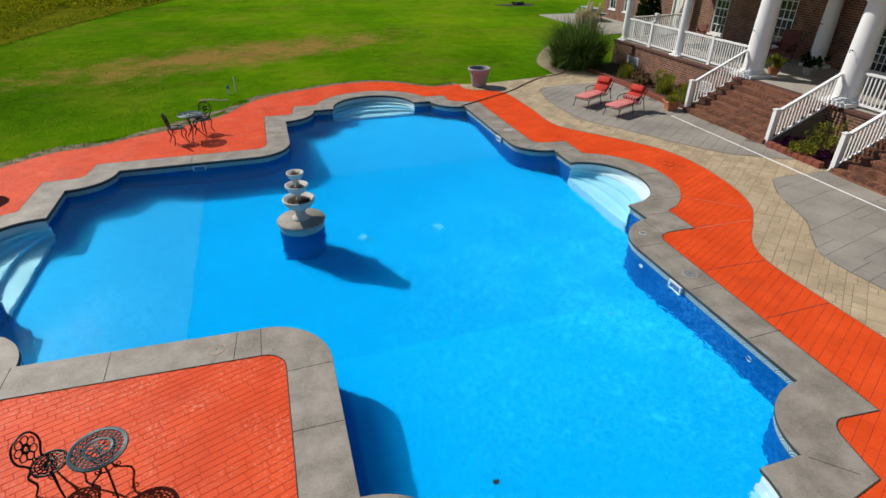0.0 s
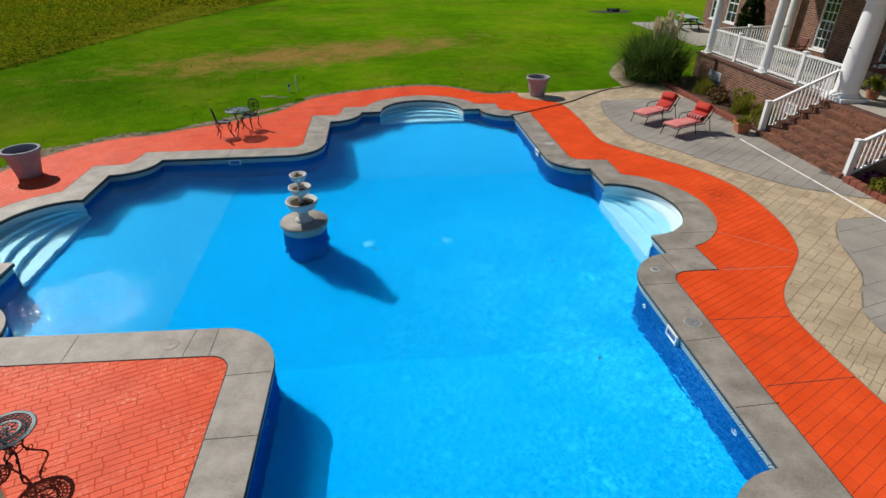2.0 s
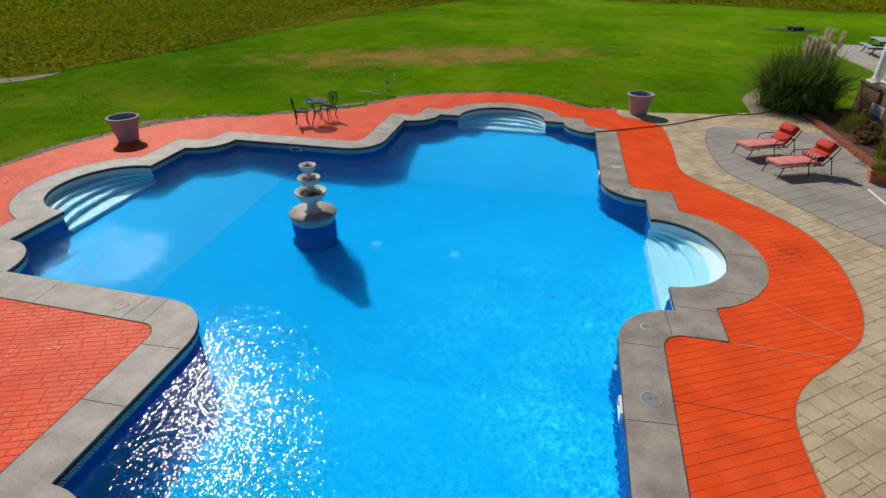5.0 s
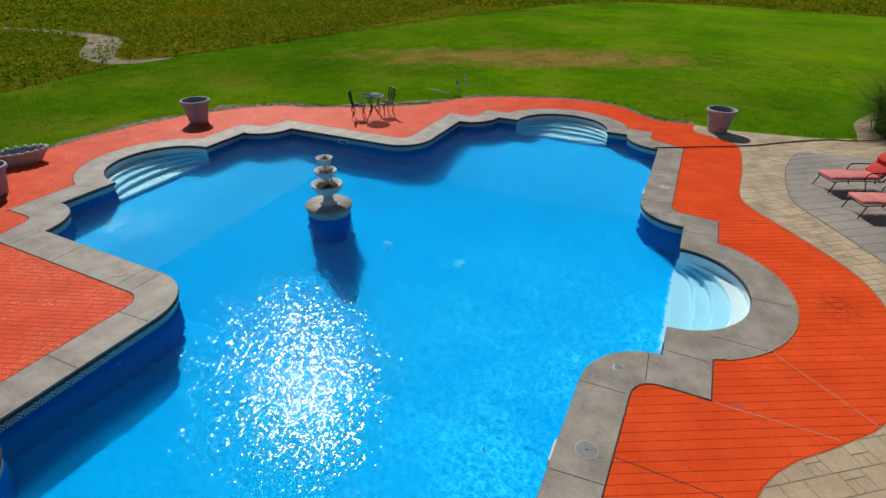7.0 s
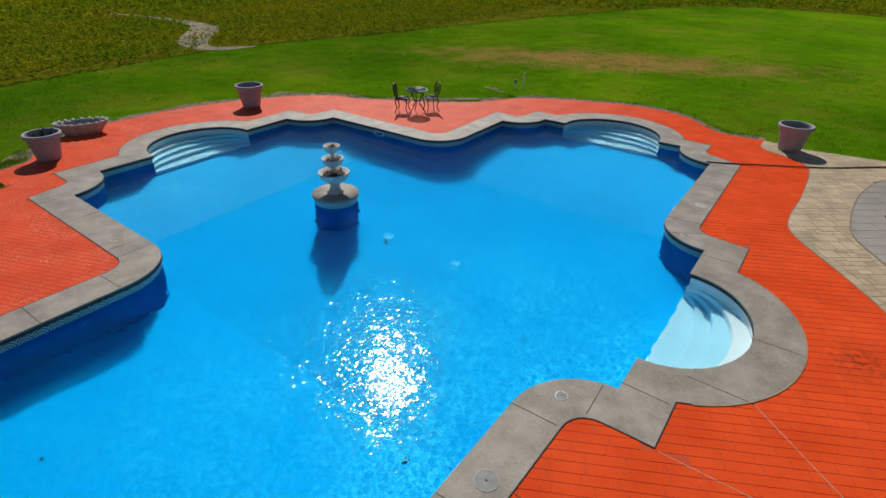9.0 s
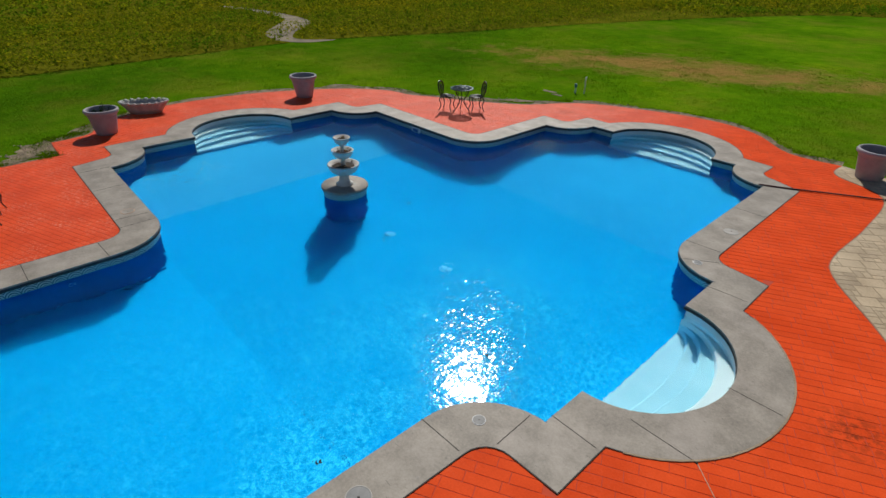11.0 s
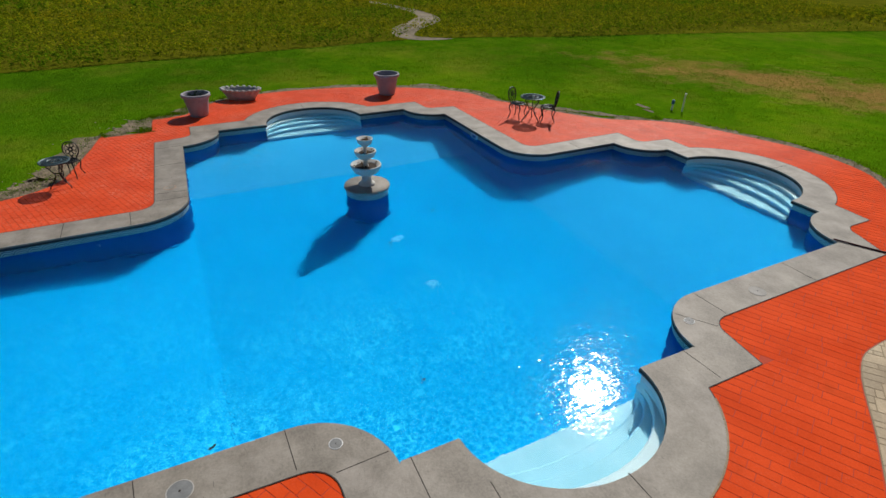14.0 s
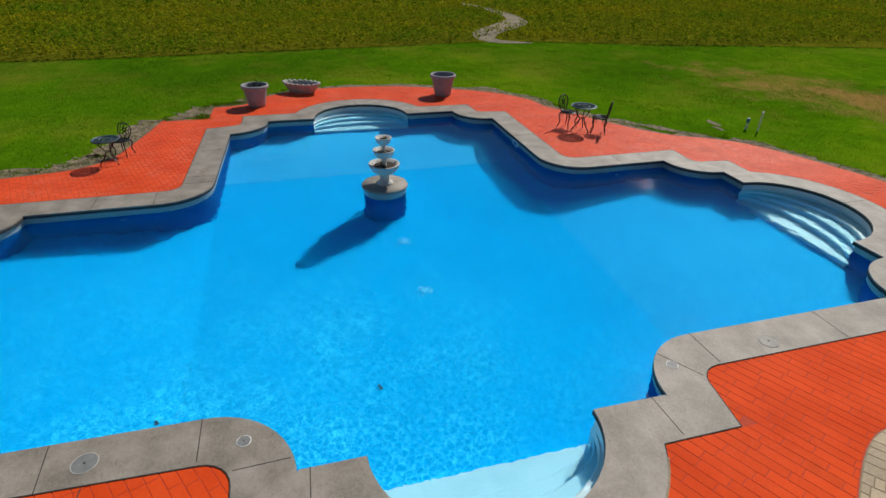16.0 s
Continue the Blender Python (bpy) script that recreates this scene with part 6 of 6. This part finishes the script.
for i, (x, y, s, m_, lab, gr) in enumerate(((13.5, 5.3, 0.42, FLOWER, "yellow-green leafy perennial in the porch bed", False), (13.3, 6.2, 0.48, FLOWER, "tall yellow-green perennial in the porch bed", True), (13.7, 6.9, 0.5, FLOWER, "bushy flowering perennial in the porch bed", False), (13.4, 7.8, 0.40, DRY, "brownish fading perennial in the porch bed", False), (13.35, 8.7, 0.42, FLOWER, "green strappy clump in the porch bed", True), (13.8, 9.3, 0.35, FLOWER, "small green bush in the porch bed", False), (13.3, 4.95, 0.44, FLOWER, "bright green grassy clump beside the stair", True), (13.85, 5.8, 0.36, DRY, "dry brown seed heads in the porch bed", False), (13.2, 7.3, 0.3, DRY, "low brown-green groundcover in the porch bed", False))):
    shrub("bed_plant", (x, y, 0.055), s, m_, lab, "plant", 26 if gr else 34, 0.05, 40 + i, "porch bed plants", 1.2, gr)
shrub("yellow_shrub", (13.55, -0.35, 0.075), 0.66, FLOWER, "airy yellow-green shrub between the stairs", "shrub", 60, 0.035, 61, tall=1.5)
shrub("purple_plant", (13.1, 0.25, 0.075), 0.38, PURPLE, "low dark purple foliage between the stairs", "plant", 40, 0.05, 62, "purple plants", 0.7)
shrub("purple_plant", (13.0, -0.85, 0.075), 0.36, PURPLE, "low dark purple foliage between the stairs", "plant", 40, 0.05, 63, "purple plants", 0.7)
shrub("green_clump", (12.86, -0.25, 0.075), 0.40, FLOWER, "low bright green clump at the curb", "plant", 46, 0.04, 64, tall=0.8)

# pampas grass at the corner of the porch
pampas = thing("pampas_grass", (12.55, 11.35, -0.02), "big fountain-shaped pampas grass clump with pale plumes", "ornamental grass")
rg = random.Random(9)
v, f = blades([(rg.gauss(0, 0.30), rg.gauss(0, 0.30), 0.0, rg.uniform(0.8, 1.15)) for _ in range(170)], 2.4, 0.034, 2.05, 30, 9, 6, 0.16, 0.6)
part("blades", mesh_of("blades", v, f, PAMPAS), PAMPAS, pampas)
for k in range(15):
    a, r, h = rg.uniform(0, 6.283), rg.uniform(0.05, 0.65), rg.uniform(1.95, 2.6)
    x, y = r * math.cos(a) + 0.35, r * math.sin(a) + 0.1
    st = part("plume_stem", tube(bmesh.new(), [(x * 0.4, y * 0.4, 0.0), (x * 0.8, y * 0.8, h * 0.6), (x, y, h)], 0.008, 5), PAMPAS, pampas)
    v, f = blades([(x, y, h - 0.5 + 0.05 * i, 0.7 + 0.3 * math.sin(math.pi * i / 10)) for i in range(11)], 0.22, 0.028, 0.13, 16, 90 + k, 2, 0.035)
    part("plume", mesh_of("plume", v, f, PLUME), PLUME, st, "pale feathery plume")
pts = spline([(11.0, 10.1), (11.05, 11.0), (11.2, 12.3), (11.8, 13.6), (12.8, 15.1), (13.7, 16.2), (14.2, 16.0), (13.2, 14.2), (12.9, 12.8), (13.8, 11.8), (13.6, 10.4), (12.4, 10.2), (11.4, 10.0)], 5, True)
tagged(part("sandy_bed", sheet([[tuple(p) for p in pts]], -0.008), SAND), "bare sandy bed round the pampas grass", "planting bed", kind="structure")

# ---- concrete pad and picnic table by the wing ----
pad = part("concrete_pad", boxed(18.3, WING - 0.005, 18.2, 26.8, -0.08, 0.03, 0.01), CONC)
tagged(pad, "plain pale concrete pad beside the house wing", "slab", kind="structure")
picnic = thing("picnic_table", (20.4, 23.6, 0.03), "weathered blue-green picnic table with two benches", "picnic table", turn=-6)
for k in range(5):
    part("top_board", boxed(-0.37 + 0.15 * k, -0.23 + 0.15 * k, -0.9, 0.9, 0.71, 0.75, 0.006), TABLETOP, picnic)
for s in (-1, 1):
    for k in range(2):
        part("bench_board", boxed(0.62 * s - 0.145 + 0.15 * k, 0.62 * s - 0.005 + 0.15 * k, -0.9, 0.9, 0.41, 0.45, 0.006), TABLETOP, picnic)
    y = 0.62 * s
    part("bench_beam", boxed(-0.78, 0.78, y - 0.02, y + 0.02, 0.32, 0.408), IRON, picnic)
    part("top_beam", boxed(-0.36, 0.36, y - 0.02, y + 0.02, 0.62, 0.708), IRON, picnic)
    for t in (-1, 1):
        part("leg", tube(bmesh.new(), [(0.25 * t, y + 0.03, 0.70), (0.62 * t, y + 0.03, 0.012)], 0.03, 6), IRON, picnic)
shrubs = thing("conical_evergreen", (20.7, 17.9, -0.02), "tall dark conical evergreen against the house wing", "shrub")
part("trunk", tube(bmesh.new(), [(0, 0, 0), (0.02, 0, 1.2), (0, 0, 3.0)], [0.07, 0.05, 0.01], 8), DRY, shrubs)
rg = random.Random(12)
spots = []
for _ in range(420):
    z = 3.6 * rg.random() ** 1.3
    r = (0.85 * (1 - z / 3.75)) * rg.uniform(0.75, 1.05)
    a = rg.uniform(0, 6.283)
    spots.append((r * math.cos(a), r * math.sin(a), 0.15 + z, 0.13, 0.13, 0.16))
v, f = leaf_cloud(spots, 0.085, 24, 13)
part("crown", mesh_of("crown", v, f, DARKLEAF), DARKLEAF, shrubs)


# ---- porch furniture ----
def wicker_chair(at, turn):
    u = thing("porch_armchair", at, "red-brown wicker armchair in the shade of the porch", "armchair", "porch armchairs", turn=turn)
    part("seat", boxed(-0.30, 0.30, -0.30, 0.30, 0.36, 0.46, 0.03), WICKER, u)
    part("backrest", boxed(-0.32, 0.32, -0.05, 0.05, 0.0, 0.72, 0.04, pose(0, 0.30, 0.40, -12, 0, 0)), WICKER, u)
    for s in (-1, 1):
        part("armrest", boxed(0.30 * s - 0.05, 0.30 * s + 0.05, -0.30, 0.30, 0.60, 0.66, 0.02), WICKER, u)
        for y in (-0.27, 0.27):
            part("leg", tube(bmesh.new(), [(0.29 * s, y, 0.0), (0.29 * s, y, 0.62)], 0.025, 6), WICKER, u)
    return u


wicker_chair((17.6, 5.65, PZ), -75).scale = (0.98, 0.98, 0.98)
wicker_chair((17.8, 10.3, PZ), -90).scale = (0.6, 0.6, 0.6)
for x, y, s, lab in ((15.75, 4.05, 0.42, "leafy green houseplant in a pot on the porch"), (16.9, 3.75, 0.48, "broad dark green houseplant in a pot on the porch")):
    u = thing("porch_plant", (x, y, PZ), lab, "potted plant", "porch plants")
    part("pot", lathe(bmesh.new(), [(0, 0), (0.13, 0), (0.19, 0.24), (0.20, 0.26), (0.17, 0.26), (0.15, 0.2), (0, 0.2)], 20), TERRA if s < 0.45 else CAST, u)
    v, f = leaf_cloud([(rg.gauss(0, s * 0.35), rg.gauss(0, s * 0.35), 0.42 + rg.uniform(-0.12, 0.2), 0.1, 0.1, 0.1) for _ in range(20)], 0.085, 12, int(x * 10))
    part("foliage", mesh_of("foliage", v, f, FLOWER if s < 0.45 else DARKLEAF), FLOWER, u)

# ---- crop field ----
rg = random.Random(31)
P_FIELD = np.array(FIELD_EDGE + [(400, 300), (-400, 400), (-400, -200)])


def crop_spots(x0, x1, y0, y1, step):
    out = []
    x = x0
    while x < x1:
        y = y0
        while y < y1:
            px, py = x + rg.uniform(-0.5, 0.5) * step, y + rg.uniform(-0.5, 0.5) * step
            if inside(P_FIELD, px, py) and near_edge(P_FIELD, px, py)[0] > 0.25:
                bare = inside(P_DIRT, px, py) and noise.noise((px * 0.9, py * 0.9, 7.0)) > -0.22
                if not bare:
                    s = 0.8 + 0.5 * noise.noise((px * 0.12, py * 0.12, 2.0))
                    out.append((px, py, 0.40 * s, step * 0.55, step * 0.55, 0.36 * s))
            y += step
        x += step
    return out


near_rows = crop_spots(-31, -14, -22, 46, 0.46)
far_rows = crop_spots(-62, -31, -30, 60, 0.85) + crop_spots(-16, 62, 40, 66, 0.75)
for a, b in zip(FIELD_EDGE, FIELD_EDGE[1:]):
    if a[1] < -30 or a[0] > 40:
        continue
    k = max(1, int(math.hypot(b[0] - a[0], b[1] - a[1]) / 0.30))
    for i in range(k):
        x, y = a[0] + (b[0] - a[0]) * i / k, a[1] + (b[1] - a[1]) * i / k
        if not inside(P_DIRT, x, y):
            near_rows.append((x - 0.25 + rg.uniform(-0.12, 0.12), y + 0.12, 0.34, 0.16, 0.16, 0.36))
v, f = leaf_cloud(near_rows, 0.085, 14, 32, 1.2)
crop = part("bean_plants", mesh_of("bean_plants", v, f, CROP), CROP)
tagged(crop, "dense yellowing bean plants in the field", "crop", kind="stuff")
v, f = leaf_cloud(far_rows, 0.15, 12, 33, 1.2)
crop = part("bean_plants", mesh_of("bean_plants", v, f, CROP), CROP)
tagged(crop, "dense yellowing bean plants in the far field", "crop", kind="stuff")

# ---- grass along the deck and over the near lawn ----
P_EDGE = np.array(RED_LOOP)


def on_soil(x, y):
    """Whether a spot lies on one of the bare strips by the deck, where little grows."""
    for (ax, ay), (bx, by), w, _ in SOIL_LINES:
        l = (bx - ax) ** 2 + (by - ay) ** 2
        u = ((x - ax) * (bx - ax) + (y - ay) * (by - ay)) / l
        if -0.02 < u < 1.02 and math.hypot(ax + u * (bx - ax) - x, ay + u * (by - ay) - y) < 0.75 * w:
            return rg.random() < 0.62
    return False


spots = []
for i in range(2600):
    k = rg.randrange(len(LAWN_EDGE) - 1)
    a, b = LAWN_EDGE[k], LAWN_EDGE[k + 1]
    u = rg.random()
    x, y = a[0] + (b[0] - a[0]) * u, a[1] + (b[1] - a[1]) * u
    d = math.hypot(b[0] - a[0], b[1] - a[1]) or 1.0
    w = rg.uniform(0.02, 0.45) if noise.noise((x * 0.8, y * 0.8, 3.3)) > -0.25 else rg.uniform(-0.06, 0.3)
    x, y = x - (b[1] - a[1]) / d * w + rg.gauss(0, 0.03), y + (b[0] - a[0]) / d * w + rg.gauss(0, 0.03)
    if (not inside(P_EDGE, x, y) or near_edge(P_EDGE, x, y)[0] < 0.07) and not on_soil(x, y) and (w > 0.22 or rg.random() < 0.4):
        spots.append((x, y, -0.02, rg.uniform(0.5, 1.25)))
v, f = blades(spots, 0.065, 0.012, 0.06, 8, 35, 2, 0.05)
edge_grass = part("edge_grass", mesh_of("edge_grass", v, f, BLADE), BLADE)
tagged(edge_grass, "ragged grass creeping over the deck edge", "grass", kind="stuff")
spots = []
while len(spots) < 24000:
    x, y = rg.uniform(-16, 12), rg.uniform(-9, 24)
    if inside(P_EDGE, x, y) or inside(P_TAN, x, y) or x > 10.3 and y < 14 or on_soil(x, y) or near_edge(P_EDGE, x, y)[0] < 0.18:
        continue
    if noise.noise((x * 0.5, y * 0.5, 4.0)) + rg.uniform(-0.5, 0.5) > -0.1:
        spots.append((x, y, -0.02, rg.uniform(0.5, 1.1)))
v, f = blades(spots, 0.055, 0.014, 0.05, 5, 36, 1, 0.09)
turf = part("turf_blades", mesh_of("turf_blades", v, f, BLADE), BLADE)
tagged(turf, "uneven tufts of grass in the mown lawn", "grass", kind="stuff")

# ---- worn soil between deck and lawn ----
bm = bmesh.new()
last = None
for i, p in enumerate(LAWN_EDGE):
    q, o = Vector(LAWN_EDGE[min(i + 1, len(LAWN_EDGE) - 1)]), Vector(LAWN_EDGE[max(i - 1, 0)])
    d = (q - o).normalized()
    n = Vector((-d.y, d.x))
    w = 0.13 + (0.55 if p[0] < -2 else 0.42) * max(0.0, 0.36 + noise.noise((p[0] * 0.9, p[1] * 0.9, 1.5)))
    row = [bm.verts.new((p[0] - n.x * 0.03, p[1] - n.y * 0.03, -0.015)), bm.verts.new((p[0] + n.x * w, p[1] + n.y * w, -0.015))]
    if last:
        bm.faces.new((last[0], row[0], row[1], last[1]))
    last = row
tagged(part("soil_strip", bm, VERGE), "thin strip of bare soil where the lawn meets the deck", "bare soil", kind="structure")

# ---- stamped pieces of the decks ----


def ashlar(box4, angle, course, rules, z, rise, seed, joint=0.008):
    """Random ashlar: courses of whole blocks and stacked half blocks, cut to outlines."""
    rng = random.Random(seed)
    x0, x1, y0, y1 = box4
    cx, cy, r = (x0 + x1) / 2, (y0 + y1) / 2, math.hypot(x1 - x0, y1 - y0) / 2
    ca, sa = math.cos(radians(angle)), math.sin(radians(angle))
    out, v = [], -r
    while v < r:
        hgt = course * rng.choice((0.8, 1.0, 1.0, 1.2))
        u = -r + rng.uniform(-0.5, 0)
        while u < r:
            w = course * rng.uniform(0.7, 1.7)
            cut = rng.choice((0.36, 0.5, 0.64))
            mid = u + w * rng.choice((0.4, 0.5, 0.6, 1.0))
            if rng.random() < 0.35:
                cells = [(u, u + w, v, v + hgt)]
            else:
                cells = [(u, mid, v, v + hgt * cut), (u, u + w, v + hgt * cut, v + hgt)]
                if mid < u + w - 0.05:
                    cells.append((mid, u + w, v, v + hgt * cut))
            for a0, a1, b0, b1 in cells:
                q = [(cx + a * ca - b * sa, cy + a * sa + b * ca) for a, b in ((a0 + joint / 2, b0 + joint / 2), (a1 - joint / 2, b0 + joint / 2), (a1 - joint / 2, b1 - joint / 2), (a0 + joint / 2, b1 - joint / 2))]
                mx, my = sum(p[0] for p in q) / 4, sum(p[1] for p in q) / 4
                if not (x0 < mx < x1 and y0 < my < y1):
                    continue
                for poly, keep in rules:
                    q = trim(q, poly, keep)
                    if not q:
                        break
                if q:
                    out.append((q, z + rise * rng.uniform(0.7, 1.1)))
            u += w
        v += hgt
    return out


FRONT = (-4.2, -0.6, -6.3, -4.0)                # stretch of red deck by the nearest table


def lay(name, pieces, base, material, parent, box4=None, label=""):
    if box4:
        mine = lambda q: box4[0] < q[0][0] < box4[1] and box4[2] < q[0][1] < box4[3]
        singles = [p for p in pieces if mine(p[0])][:300]
        rest = pieces[:]
        for p in singles:
            rest.remove(p)
        for p in singles:
            o = new(name, pieces_mesh(name, [p], base, material))
            o.parent = parent
    else:
        rest = pieces
    o = new(name + "s", pieces_mesh(name + "s", rest, base, material))
    o.parent = parent
    tagged(o, label, kind="stuff")


left = paving((-9, 2.6, -12.5, 12), 21, 0.098, (0.20, 0.31), ((P_RED, True), (P_OUTER, False)), -0.001, 0.004, 41, 0.005, 0.003)
right = paving((2.6, 10.2, -12.5, 12), 27.5, 0.135, (0.32, 0.46), ((P_RED, True), (P_OUTER, False)), -0.001, 0.004, 42, 0.006, 0.003)
lay("stamped_plank", left, -0.005, RED, red_deck, FRONT)
lay("stamped_plank", right, -0.005, RED, red_deck, (6.4, 9.2, -6.2, -1.6))
tan = ashlar((6.4, 14.6, -12.5, 10.5), 37, 0.27, ((P_TAN, True), (P_GA, False), (P_GB, False)), 0.0045, 0.004, 43, 0.008)
lay("stamped_stone", tan, 0.001, TAN, tan_deck, (7.6, 10.2, -5.6, -0.6))
lay("stamped_slab", paving((8.4, 12.7, -0.6, 8.6), 37, 0.30, (0.45, 0.95), ((P_GA, True),), 0.0105, 0.004, 44, 0.006, 0.004), 0.007, GREY, grey_a, (8.0, 13.0, -1.0, 9.0))
lay("stamped_slab", ashlar((8.6, 12.7, -12.2, -0.9), 14, 0.85, ((P_GB, True),), 0.0105, 0.003, 45, 0.004), 0.007, GREY, grey_b, (8.0, 13.0, -7.0, -0.5))

# control joints across the red deck
for a, b, m in (((8.14, -1.44), (9.19, -2.39), EDGE_LINE), ((7.44, -2.80), (8.75, -2.82), EDGE_LINE), ((6.46, -4.15), (7.78, -4.20), JOINT), ((6.46, -5.58), (7.76, -5.55), JOINT)):
    a, b = Vector((*a, 0)), Vector((*b, 0))
    n = Vector((-(b - a).y, (b - a).x, 0)).normalized() * 0.0045
    bm = bmesh.new()
    lo = [bm.verts.new((p.x, p.y, -0.003)) for p in (a - n, b - n, b + n, a + n)]
    hi = [bm.verts.new((p.x, p.y, 0.0052)) for p in (a - n, b - n, b + n, a + n)]
    bm.faces.new(hi)
    for i in range(4):
        bm.faces.new((lo[i], lo[(i + 1) % 4], hi[(i + 1) % 4], hi[i]))
    part("control_joint", bm, m, red_deck, "pale sealed joint" if m is EDGE_LINE else "dark sawn joint")
